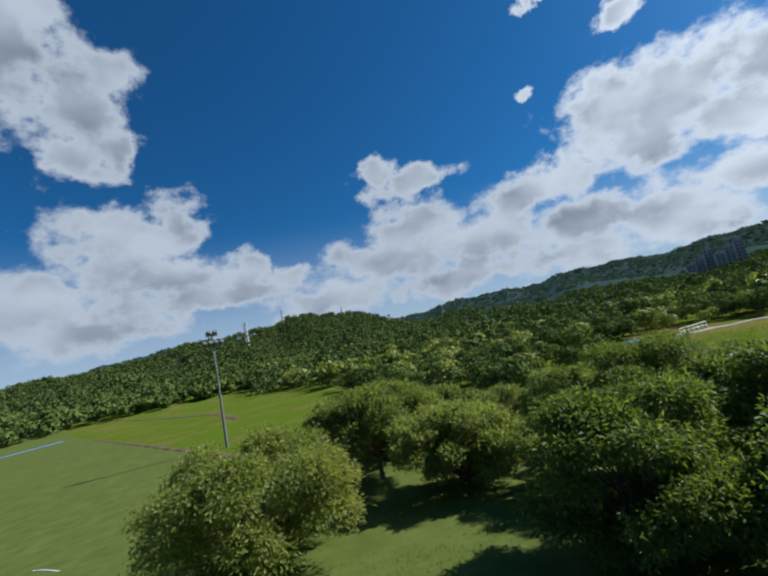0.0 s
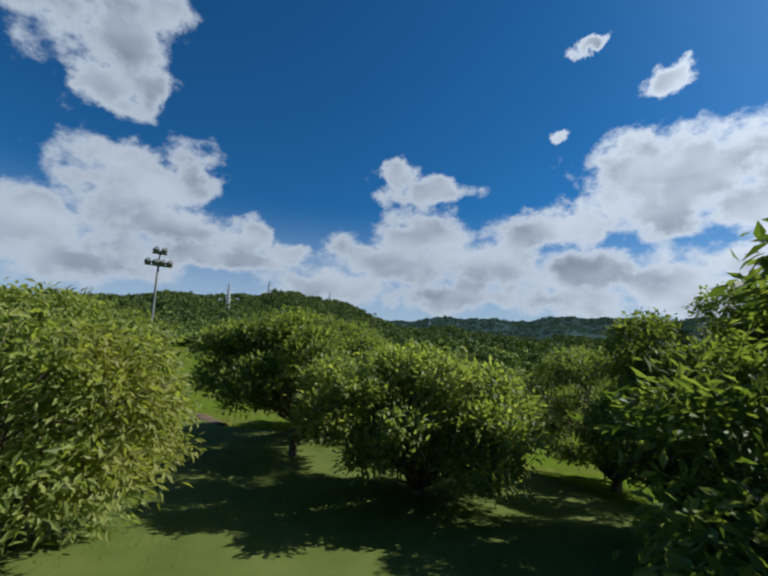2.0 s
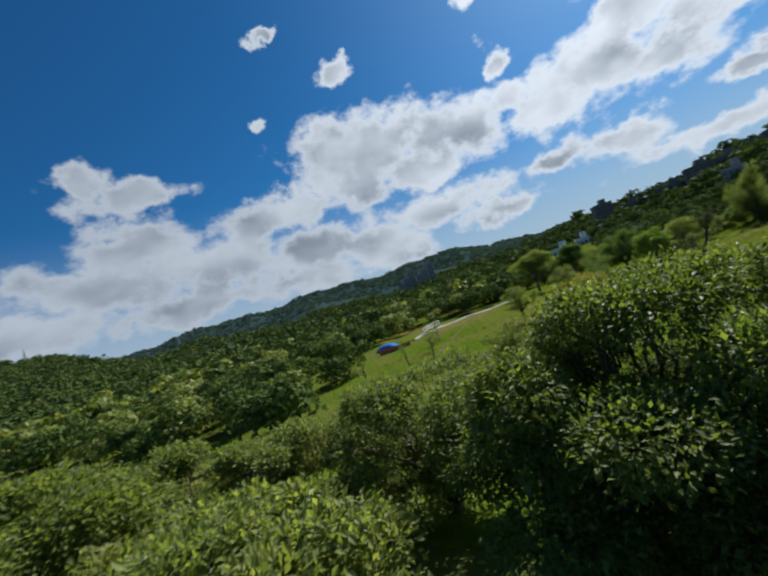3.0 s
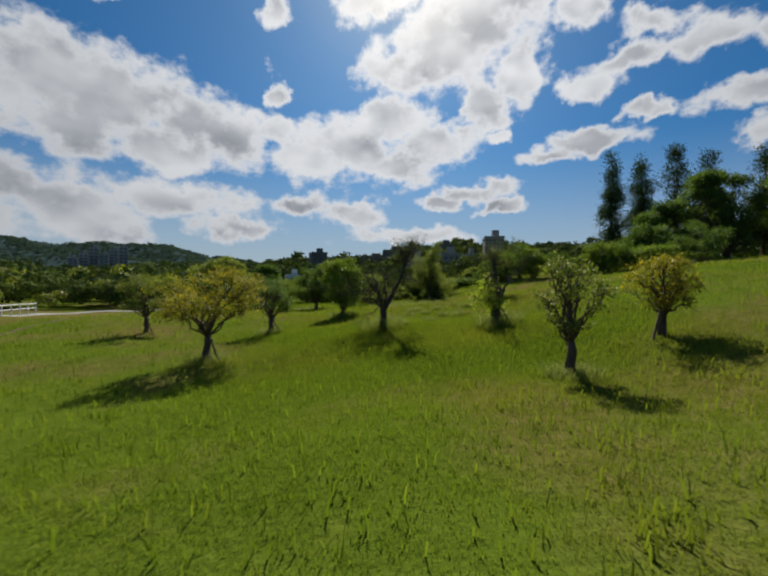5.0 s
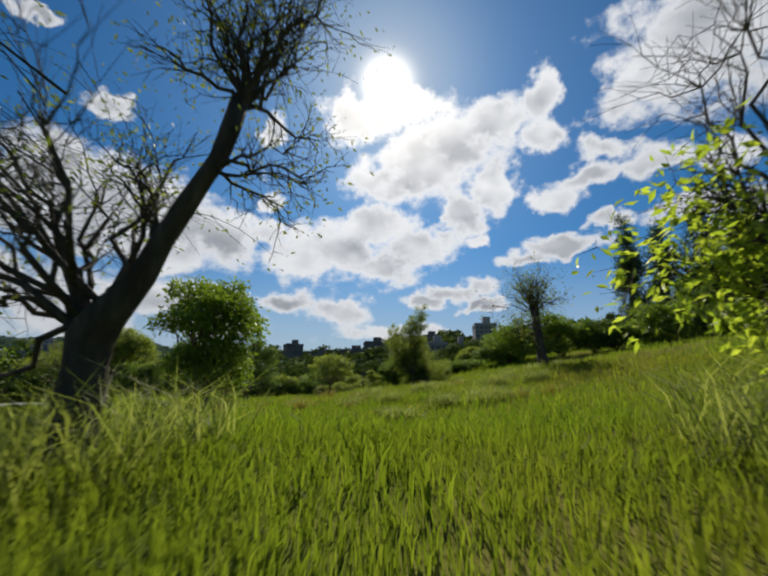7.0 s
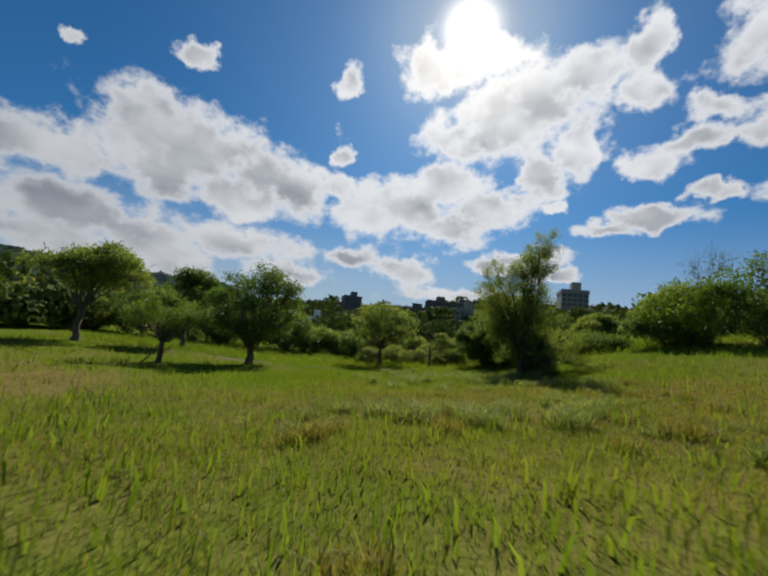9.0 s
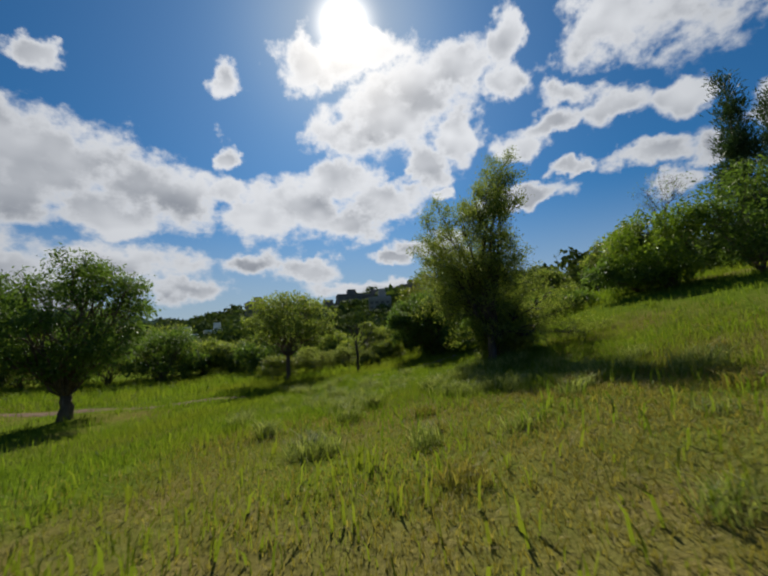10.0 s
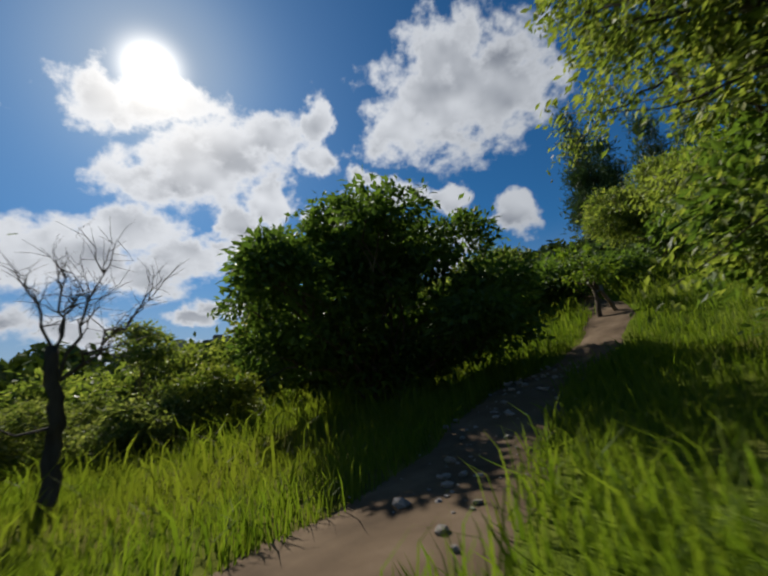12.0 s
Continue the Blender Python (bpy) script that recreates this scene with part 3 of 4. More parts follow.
# tall planted trees that the camera first flies past and over
BIG = "large planted trees"
for x, y, top, r, lab, mat, seed, clear, girth, lobes, count, leaf, droop in (
        (-3.5, -30.7, 4.95, 2.8, "broad olive-green tree with hanging leaves beside the sports field", M_YELLOWISH, 11, 0.03, 0.15, 84, 60000, 0.115, 0.6),
        (-9.6, -26.0, 5.1, 2.8, "spreading green tree with a pale slanting trunk", M_MANGO, 12, 0.26, 0.1, 58, 46000, 0.125, 0.1),
        (-5.3, -23.8, 4.25, 2.35, "dense rounded green tree with glossy leaves", M_FRESH, 13, 0.08, 0.12, 56, 46000, 0.115, 0.1),
        (2.3, -23.3, 5.0, 2.0, "dark-green tree with glossy hanging leaves in a row", M_GLOSSY, 14, 0.08, 0.13, 60, 54000, 0.11, 0.6),
        (-1.3, -19.6, 5.4, 2.55, "large dark-green tree with a dense domed crown", M_GLOSSY, 25, 0.12, 0.17, 90, 120000, 0.08, 0.4),
        (2.0, -19.3, 5.0, 2.1, "dense green tree beside a larger dark one", M_GLOSSY, 23, 0.06, 0.13, 52, 46000, 0.11, 0.4),
        (-6.2, -18.0, 4.5, 2.4, "low rounded tree with sparse twigs at the meadow's edge", M_MANGO, 17, 0.08, 0.13, 58, 66000, 0.085, 0.25),
        (-10.2, -19.4, 3.7, 2.1, "olive-green bushy tree at the meadow's edge", M_OLIVE, 18, 0.08, 0.12, 44, 36000, 0.1, 0.25),
        (6.4, -21.5, 4.9, 2.4, "dark-green tree behind the planted row", M_DARK, 19, 0.1, 0.12, 40, 26000, 0.15, 0.5),
        (-13.6, -20.8, 3.8, 2.4, "green tree at the edge of the valley woods", M_MANGO, 20, 0.06, 0.12, 44, 30000, 0.13, 0.3),
        (-14.5, -25.0, 4.1, 2.6, "green tree at the edge of the valley woods", M_OLIVE, 21, 0.06, 0.12, 44, 30000, 0.14, 0.3)):
    tree("tree", x, y, top - drop(x, y), r, lab, mat, seed, clear, girth, lobes, count, leaf, 0.26 - 0.06 * (droop > 0.4), group=BIG, droop=droop, lobe_size=0.235, boxy=True, face=3.2 - 1.8 * (droop > 0.4), shell=0.5, flat=0.62, low=-0.92)

# orchard trees on the meadow
ORCH = "staked trees on the meadow"


def stake(x, y, dx, dy, high):
    """A slanting prop pole and its upright peg, tied to a trunk."""
    rng = np.random.default_rng(int(abs(x * 31 + y * 17)) + 3)
    base = root("prop_stake", x + dx, y + dy, drop(x + dx, y + dy) - 0.05, "slanting brown wooden prop pole against a trunk", "stake", "prop stakes")
    rise = drop(x, y) - drop(x + dx, y + dy)
    v, f = tube(bend((0, 0, -0.15), (-dx * 0.95, -dy * 0.95, high + rise), rng, 0.03, 5), np.linspace(0.045, 0.035, 5), 7, rng, 0.2)
    part_of("pole", v, f, M_STAKE, base, smooth=True)
    v, f = tube([(-dx * 0.85 + 0.05, -dy * 0.85, high * 0.86 + rise - 0.05), (-dx * 0.85 + 0.05, -dy * 0.85, high * 0.86 + rise + 0.06)], [0.07, 0.07], 8)
    part_of("tie", v, f, M_LAMP, base, "dark binding")
    return base


for x, y, h, r, mat, seed, lab, st in (
        (-8.4, 3.4, 3.7, 1.9, M_GOLD, 31, "pollarded tree with a yellowing crown and a prop pole", (0.75, -0.35)),
        (-16.3, 12.2, 3.6, 1.8, M_OLIVE, 32, "small olive-green pollarded tree propped by a pole", (0.7, -0.3)),
        (-8.3, 10.8, 3.3, 1.35, M_DARK, 33, "small dark-green pollarded tree propped by a pole", (0.7, -0.4)),
        (3.2, -1.0, 3.4, 0.85, M_OLIVE, 35, "sparse olive-green tree with a thick bare trunk", None),
        (6.7, 0.8, 2.5, 1.15, M_GOLD, 36, "yellow-green tree with a straight trunk", (-0.5, -0.3)),
        (-10.2, -4.8, 3.0, 1.4, M_OLIVE, 37, "forked small olive-green tree", None),
        (1.7, -10.9, 2.6, 0.7, M_LIME, 38, "slender young tree with thin foliage", None),
        (-15.2, 24.0, 3.6, 1.7, M_OLIVE, 39, "small olive-green tree among tall grass", (0.6, -0.3)),
        (-14.3, 36.4, 3.8, 2.0, M_LIME, 40, "bright-green leafy tree with a leaning prop pole", (-0.8, -0.3))):
    tree("pollarded_tree", x, y, h, r * 1.08, lab, mat, seed, 0.3, 0.125, 26, int(2500 * r * r) + 1800, 0.085, 0.25, droop=0.6, group=ORCH, lobe_size=0.3, shell=0.1, sink=0.1, low=-0.85)
    if st:
        stake(x, y, st[0], st[1], 1.0)


tree("tree", -5.0, 16.2, 4.1, 1.75, "leafy bright-green tree with a short trunk and low foliage", M_LIME, 34, 0.1, 0.13, 44, 17000, 0.125, 0.25, group=ORCH, lobe_size=0.27, shell=0.2, low=-0.9)


def twiggy(name, x, y, label, seed, trunk, radii, shoots, spread, leaf_total, mat, bark, category="tree", group="", leaf=0.09, reach=1.3, bare=(), stout=1.0):
    """A bare pollard: a heavy trunk with long thin shoots and few leaves."""
    rng = np.random.default_rng(seed)
    base = root(name, x, y, drop(x, y) - 0.1, label, category, group)
    trunk = np.asarray(trunk, float)
    fine = np.stack([np.interp(np.linspace(0, len(trunk) - 1, 14), np.arange(len(trunk)), trunk[:, i]) for i in range(3)], 1)
    rr = np.interp(np.linspace(0, len(trunk) - 1, 14), np.arange(len(trunk)), radii)
    v, f = tube(fine + (rng.random(fine.shape) - 0.5) * 0.05, rr, 11, rng, 0.3)
    part_of("trunk", v, f, bark, base, smooth=True)
    tips, dirs = [], []
    for turn, ((ox, oy, oz), count, aim, size) in enumerate(shoots):
        for _ in range(count):
            d = np.asarray(aim, float) + spread * rng.normal(size=3)
            d /= np.linalg.norm(d)
            ln = size * reach * rng.uniform(0.5, 1.1)
            p = bend((ox, oy, oz), np.array([ox, oy, oz]) + d * ln, rng, 0.13, 8, 0.07)
            pieces = [tube(p, np.linspace(0.013 * stout, 0.0035, 8) * (0.6 + 0.5 * size), 5)]
            for k in range(9):
                i = rng.integers(2, 7)
                e = d + 0.7 * rng.normal(size=3)
                e /= np.linalg.norm(e)
                q = bend(p[i], p[i] + e * ln * rng.uniform(0.2, 0.45), rng, 0.15, 5, 0.05)
                pieces.append(tube(q, np.linspace(0.006 * stout ** 0.6, 0.0025, 5), 3))
                for m in range(5):
                    g = e + 0.8 * rng.normal(size=3)
                    g /= np.linalg.norm(g)
                    w = bend(q[min(4, 1 + m)], q[min(4, 1 + m)] + g * ln * 0.22, rng, 0.12, 3)
                    pieces.append(tube(w, np.linspace(0.0032, 0.0014, 3), 3))
                    if turn not in bare:
                        tips.append(w[-1])
                        dirs.append(g)
            v, f = join(pieces)
            part_of("shoot", v, f, bark, base)
    if leaf_total:
        pick = rng.integers(0, len(tips), leaf_total)
        at = np.asarray(tips)[pick] + rng.normal(size=(leaf_total, 3)) * 0.08
        v, f = leaves_at(at, np.asarray(dirs)[pick], rng, leaf, 0.2, 0.3, 0.7)
        part_of("foliage", v, f, mat, base, "sparse small leaves")
    return base


# the leaning half-dead pollard, the broken stump with new shoots, and the lone pollard on the crest
twiggy("dead_tree", -1.85, 6.6, "half-dead leaning tree with a bare forked trunk and thin twigs", 51,
       [(0, 0, 0), (-0.06, 0, 0.55), (-0.02, 0, 1.0), (0.2, 0, 1.28), (0.5, 0, 1.85), (0.72, 0.0, 2.35), (0.88, 0.0, 2.85)], [0.17, 0.13, 0.155, 0.1, 0.08, 0.07, 0.08],
       [((-0.1, 0, 1.08), 8, (-0.55, 0, 0.95), 1.6), ((-0.15, 0, 1.02), 7, (-0.95, 0, 0.4), 1.5), ((0.05, 0, 1.15), 4, (-0.2, 0.1, 1), 1.5), ((0.4, 0, 1.6), 3, (-0.5, 0.1, 0.9), 0.9),
        ((0.88, 0.0, 2.8), 20, (0.0, 0, 0.75), 0.95), ((0.7, 0.0, 2.25), 4, (0.8, 0, 0.1), 0.6)],
       0.36, 3000, M_OLIVE, M_DEADBARK, leaf=0.05, stout=1.6)
twiggy("tree_stump", 3.1, 6.5, "broken stump sprouting bright-green shoots in a grass tuft", 52,
       [(0, 0, 0), (0.0, 0, 0.6), (0.06, 0, 1.15), (0.3, 0, 1.7)], [0.22, 0.17, 0.16, 0.14],
       [((0.0, 0, 1.0), 9, (-0.8, 0, 0.7), 0.85), ((0.1, 0, 1.3), 6, (-0.25, 0, 1), 0.85), ((0.2, 0, 1.6), 3, (-0.55, 0, 1), 1.3), ((0.28, 0, 1.6), 3, (0.5, 0.1, 1), 1.35), ((0.0, 0, 0.6), 6, (-0.3, -0.2, 0.9), 0.6)],
       0.3, 1500, M_SHOOT, M_DEADBARK, leaf=0.105, bare=(1, 2, 3), stout=1.5)
twiggy("pollarded_tree", 6.2, 19.0, "lone pollard with a dark trunk and a round twiggy head", 53,
       [(0, 0, 0), (0.02, 0, 0.8), (-0.08, 0, 1.6), (-0.15, 0, 2.45)], [0.23, 0.17, 0.15, 0.16],
       [((-0.15, 0, 2.4), 26, (0, 0, 0.8), 1.2), ((-0.1, 0, 1.5), 4, (-0.95, 0, 0.3), 1.1)],
       0.62, 2800, M_OLIVE, M_DEADBARK, group=ORCH, leaf=0.08, stout=2.0)
twiggy("dead_tree", -1.6, 44.6, "thin bare dead tree beside the dirt path", 54,
       [(0, 0, 0), (0.03, 0, 0.8), (-0.03, 0, 1.5)], [0.075, 0.06, 0.05],
       [((-0.03, 0, 1.45), 3, (-0.45, 0, 0.8), 0.7), ((0.02, 0, 1.2), 3, (0.75, 0, 0.65), 0.9), ((-0.02, 0, 0.8), 1, (-0.9, 0, 0.1), 0.5)],
       0.28, 0, M_OLIVE, M_DEADBARK, stout=1.4)
twiggy("bare_tree", 14.2, 44.0, "slender nearly bare tree rising above the hedge", 55,
       [(0, 0, 0), (0.1, 0, 1.6), (-0.1, 0, 3.0), (0.05, 0, 4.0)], [0.1, 0.08, 0.065, 0.05],
       [((0.05, 0, 3.9), 5, (0.3, 0, 1), 1.6), ((-0.1, 0, 3.0), 4, (-0.6, 0, 1), 1.7)], 0.25, 500, M_LIME, M_BARK)
stake(3.1, 6.5, 0.75, -0.25, 1.15)
stake(3.1, 6.5, 0.35, -0.45, 1.1)

# trees and bushes along the path and on the crest
EDGE = "trees along the path"
tree("tree", -4.9, 45.4, 4.3, 2.5, "small round-crowned tree with a slim trunk", M_MANGO, 62, 0.3, 0.1, 44, 11500, 0.125, 0.25, lobe_size=0.24, group=EDGE, low=-0.7, shell=0.3)
tree("tree", -11.6, 40.3, 5.7, 2.7, "drooping dark-green tree with feathery leaves", M_DARK, 63, 0.15, 0.2, 50, 24000, 0.14, lobe_size=0.26, group=EDGE, droop=0.9, low=-0.8, shell=0.2)
tree("tree", -20.3, 47.0, 6.2, 2.2, "upright green tree beyond the meadow", M_DARK, 64, 0.3, 0.16, 12, 12000, 0.2, group=EDGE)
tree("tree", -25.5, 43.0, 7.5, 3.2, "tall green tree beyond the meadow", M_MANGO, 65, 0.3, 0.2, 14, 16000, 0.22, group=EDGE)
tree("bush", 2.4, 45.5, 3.3, 2.25, "large dark-green bush beside the dirt path", M_DARK, 66, 0.0, 0.12, 66, 52000, 0.12, 0.24, category="bush", group=EDGE, shell=0.4, lobe_size=0.24, low=-0.95, boxy=True)
tree("bush", 6.3, 50.0, 2.3, 1.7, "green bush behind the large dark one", M_MANGO, 70, 0.0, 0.1, 40, 18000, 0.14, category="bush", group=EDGE, lobe_size=0.26, low=-0.95)
tree("bush", 3.7, 39.9, 1.6, 1.1, "low shrub at the foot of the airy tree", M_OLIVE, 74, 0.0, 0.05, 26, 9000, 0.09, 0.24, category="bush", group=EDGE, lobe_size=0.3, low=-0.95)
tree("bush", 10.6, 50.2, 2.3, 1.8, "leafy green bush beyond the path", M_MANGO, 67, 0.0, 0.1, 40, 28000, 0.14, category="bush", group=EDGE, lobe_size=0.26, low=-0.95)
tree("tree", 13.4, 45.5, 3.6, 2.0, "leafy tree shading the path", M_MANGO, 69, 0.12, 0.12, 20, 24000, 0.14, group=EDGE, lobe_size=0.34)
for k, (x, y, h, r, mat, lab) in enumerate((
        (-0.8, 49.3, 2.5, 1.0, M_MANGO, "upright leafy green shrub above paler bushes"),
        (-2.3, 48.6, 1.35, 1.15, M_TUFT, "pale grey-green bush with whitish tips"),
        (0.3, 47.9, 1.15, 0.85, M_OLIVE, "low olive-green bush beside the path's bend"),
        (-3.9, 47.9, 1.45, 1.2, M_TUFT, "pale grey-green bush with whitish tips"),
        (-0.9, 47.5, 0.95, 0.8, M_TUFT, "low pale bush with whitish tips"),
        (-5.8, 47.6, 1.3, 1.1, M_OLIVE, "olive-green bush at the meadow's end"))):
    tree("bush", x, y, h, r, lab, mat, 430 + k, 0.0, 0.04, 30, 9000, 0.075, 0.26, category="bush", group="pale bushes by the path", lobe_size=0.28, low=-0.9)
tree("bush", 3.4, 39.7, 3.2, 1.6, "dense dark foliage about the airy tree's foot", M_MANGO, 440, 0.0, 0.06, 40, 16000, 0.09, 0.24, category="bush", group=EDGE, lobe_size=0.28, low=-0.95)
tree("young_tree", 6.4, 44.2, 1.5, 0.5, "young tree with a leaning stake beside the path", M_LIME, 68, 0.4, 0.04, 6, 900, 0.1, group=EDGE)
stake(6.4, 44.2, 0.4, -0.2, 0.7)


def open_tree(x, y, h, r, label, mat, seed, stems=24, leaves=84000, leaf=0.07):
    """A short trunk from which many boughs fan upwards, with loose foliage on their twigs."""
    rng = np.random.default_rng(seed)
    base = root("tree", x, y, drop(x, y) - 0.1, label, "tree", EDGE)
    v, f = tube(bend((0, 0, -0.1), (0.05, 0, 1.1), rng, 0.05), np.linspace(0.15, 0.12, 6), 11, rng, 0.3)
    part_of("trunk", v, f, M_DEADBARK, base, smooth=True)
    tips = []
    for i in range(stems):
        a = i * 2.39996 + rng.uniform(-0.3, 0.3)
        out_by = r * (0.2 + 0.85 * ((i * 0.618) % 1)) * rng.uniform(0.85, 1.05)
        top = h * (1 - 0.78 * (out_by / r) ** 1.5) * rng.uniform(0.88, 1.02)
        p = bend((0.05, 0, 0.75 + 0.3 * rng.random()), (math.cos(a) * out_by, math.sin(a) * out_by, top), rng, 0.07, 10, 0.03)
        pieces = [tube(p, np.linspace(0.052, 0.01, 10), 7, rng, 0.2)]
        for k in range(13):
            j = 2 + k * 7 // 12
            d = p[j] - p[j - 1]
            d = d / np.linalg.norm(d) + rng.normal(size=3) * [0.75, 0.75, 0.4] - [0, 0, 0.15]
            ln = r * rng.uniform(0.2, 0.5) * (1.25 - j / 12)
            q = bend(p[j], p[j] + d / np.linalg.norm(d) * ln, rng, 0.12, 6, 0.06)
            pieces.append(tube(q, np.linspace(0.018, 0.005, 6), 4))
            for m in range(4):
                g = d / np.linalg.norm(d) + rng.normal(size=3) * 0.7
                w = bend(q[2 + m % 4], q[2 + m % 4] + g / np.linalg.norm(g) * ln * 0.4, rng, 0.1, 3)
                pieces.append(tube(w, np.linspace(0.006, 0.003, 3), 3))
                tips += [w[1], w[2]]
        v, f = join(pieces)
        part_of("bough", v, f, M_DEADBARK, base, smooth=True)
    tips = np.asarray(tips)
    pick = tips[rng.integers(0, len(tips), leaves)]
    out_d = pick - [0, 0, h * 0.4]
    out_d /= np.linalg.norm(out_d, axis=1)[:, None]
    v, f = leaves_at(pick + rng.normal(size=(leaves, 3)) * 0.11, out_d, rng, leaf, 0.22, 0.5, 0.8)
    part_of("crown", v, f, mat, base)
    return base


open_tree(2.9, 38.9, 7.4, 3.1, "tall airy tree with many boughs fanning from a short trunk", M_MANGO, 61)

tree("bush", 3.5, 40.3, 2.2, 1.2, "dense dark shrub behind the airy tree's foot", M_DARK, 76, 0.0, 0.06, 30, 9000, 0.11, 0.24, category="bush", group=EDGE, lobe_size=0.3, low=-0.95)

rng_h = random.Random(4)
for i in range(16):
    u = i / 15
    x, y = 4.5 + 25 * u + rng_h.uniform(-0.8, 0.8), 52.5 - 22 * u - 4 * math.sin(u * 3) + rng_h.uniform(-1, 1)
    tree("bush", x, y, rng_h.uniform(1.6, 4.8) * (0.62 if x < 12 else 0.95), rng_h.uniform(1.4, 2.9), "leafy green bush in the hedge along the crest", rng_h.choice((M_MANGO, M_LIME, M_DARK, M_MANGO)), 100 + i,
         0.0, 0.07, 26, 7000, 0.19, category="bush", lobe_size=0.3, low=-1.0, group="hedge along the crest")
for i in range(22):
    u = i / 21
    x, y = -44 + 47 * u + rng_h.uniform(-1, 1), 60 - 8 * u * u + rng_h.uniform(-2.5, 2.5)
    low_gap = -13 < x < 1.5
    tree("tree", x, y, rng_h.uniform(1.3, 3.1) if low_gap else rng_h.uniform(3.2, 5.8), rng_h.uniform(1.6, 2.2) if low_gap else rng_h.uniform(2.0, 3.2), "green tree in the hedgerow beyond the path", rng_h.choice((M_MANGO, M_DARK, M_OLIVE, M_MANGO)), 140 + i,
         0.0, 0.1, 28, 7000, 0.22, lobe_size=0.28, low=-0.95, group="hedgerow beyond the path")


def casuarina(x, y, h, r, seed, lab):
    rng = np.random.default_rng(seed)
    base = root("conifer", x, y, drop(x, y) - 0.1, lab, "tree", "tall dark conifers")
    v, f = tube(bend((0, 0, 0), (0.2, 0.1, h), rng, 0.02, 8), np.linspace(0.3, 0.04, 8), 8, rng, 0.15)
    part_of("trunk", v, f, M_BARK, base, smooth=True)
    pts, rad = [], []
    for i in range(46):
        u = rng.uniform(0.1, 1)
        w = r * (1 - u) ** 0.55 * rng.uniform(0.2, 0.95)
        a = rng.uniform(0, 6.283)
        pts.append((math.cos(a) * w, math.sin(a) * w, h * u))
        rad.append(r * 0.42 * rng.uniform(0.6, 1.2) * (1.1 - 0.6 * u))
    v, f = lobed_leaves(pts, rad, 9000, rng, 0.55, 0.09, -0.5, 1.5, 0.2, 6, 0.5)
    part_of("crown", v, f, M_NEEDLE, base)


for x, y, h, r, s in ((36, 60, 19, 2.6, 1), (41, 60, 18, 2.9, 2), (45, 57, 19, 3.2, 3), (49, 55, 17, 3.2, 4), (54, 51, 17, 3.4, 5), (58, 46, 16, 3.4, 6)):
    casuarina(x, y, h, r, 200 + s, "tall dark-green feathery conifer behind the hedge")
for x, y, h, r, s in ((47, 49, 13, 4.2, 1), (53, 44, 14, 4.6, 2), (42, 47, 12, 3.8, 3), (36, 46, 8, 3.4, 4), (30, 40, 5, 3, 5)):
    tree("tree", x, y, h, r, "dense dark-green tree at the top of the slope", M_DARK, 220 + s, 0.02, 0.2, 34, 14000, 0.36, lobe_size=0.27, low=-0.9, group="dark trees on the slope")

# ---- woods ----


def woods(name, spots, label, seed, per=34, mat=None, spray=0.5):
    """Many tree crowns as one body of foliage: each a few lobes of large leaf sprays."""
    rng = np.random.default_rng(seed)
    x, y, h, r = np.asarray(spots, float).T
    n = len(x)
    z = land(x, y)
    k = 5
    a = rng.random((n, k)) * 6.283
    w = rng.uniform(0.2, 0.62, (n, k)) * r[:, None]
    lx, ly = x[:, None] + np.cos(a) * w, y[:, None] + np.sin(a) * w
    lr = r[:, None] * rng.uniform(0.38, 0.62, (n, k))
    lz = z[:, None] + h[:, None] - lr * rng.uniform(0.7, 1.9, (n, k))
    lobes = np.stack([lx, ly, lz], -1).reshape(-1, 3)
    lr = lr.ravel()
    m = per
    d = rng.normal(size=(len(lobes), m, 3))
    d /= np.linalg.norm(d, axis=-1, keepdims=True)
    d[..., 2] = np.where(d[..., 2] < -0.35, -d[..., 2], d[..., 2])
    at = lobes[:, None] + d * lr[:, None, None] * rng.uniform(0.7, 1.05, (len(lobes), m, 1)) * [1, 1, 0.85]
    size = np.repeat(lr * spray, m)[:, None]
    at, d = at.reshape(-1, 3), d.reshape(-1, 3)
    t = np.cross(d + 0.35 * rng.normal(size=d.shape), rng.normal(size=d.shape))
    t /= np.linalg.norm(t, axis=1)[:, None] + 1e-9
    s = np.cross(t, d + 0.35 * rng.normal(size=d.shape))
    s /= np.linalg.norm(s, axis=1)[:, None] + 1e-9
    v = np.stack([at - t * size, at + s * size * 0.6, at + t * size, at - s * size * 0.6], 1).reshape(-1, 3)
    ob = part_of(name, v, np.arange(len(v)).reshape(-1, 4), mat or M_WOOD)
    return tagged(ob, label, "woods", kind="stuff")


def scatter(count, az0, az1, near_r, far_r, size, seed, keep=None):
    rng = np.random.default_rng(seed)
    az = np.radians(rng.uniform(az0, az1, count))
    g = np.sqrt(rng.uniform(near_r ** 2, far_r ** 2, count))
    x, y = np.sin(az) * g, np.cos(az) * g - 10
    r = size * rng.uniform(0.7, 1.4, count)
    h = r * rng.uniform(1.2, 1.7, count)
    s = np.stack([x, y, h, r], 1)
    return s[keep(x, y)] if keep else s


def off_meadow(x, y):
    return ((x < -24 - np.maximum(0, y - 5) * 0.25) | ((x < -13) & (y < -12))) & (y > -27 + 0.12 * (x + 11)) & ~((x > -42) & (y > 4) & (y < 38)) & ~((x > -31) & (y > -7) & (y < 5))


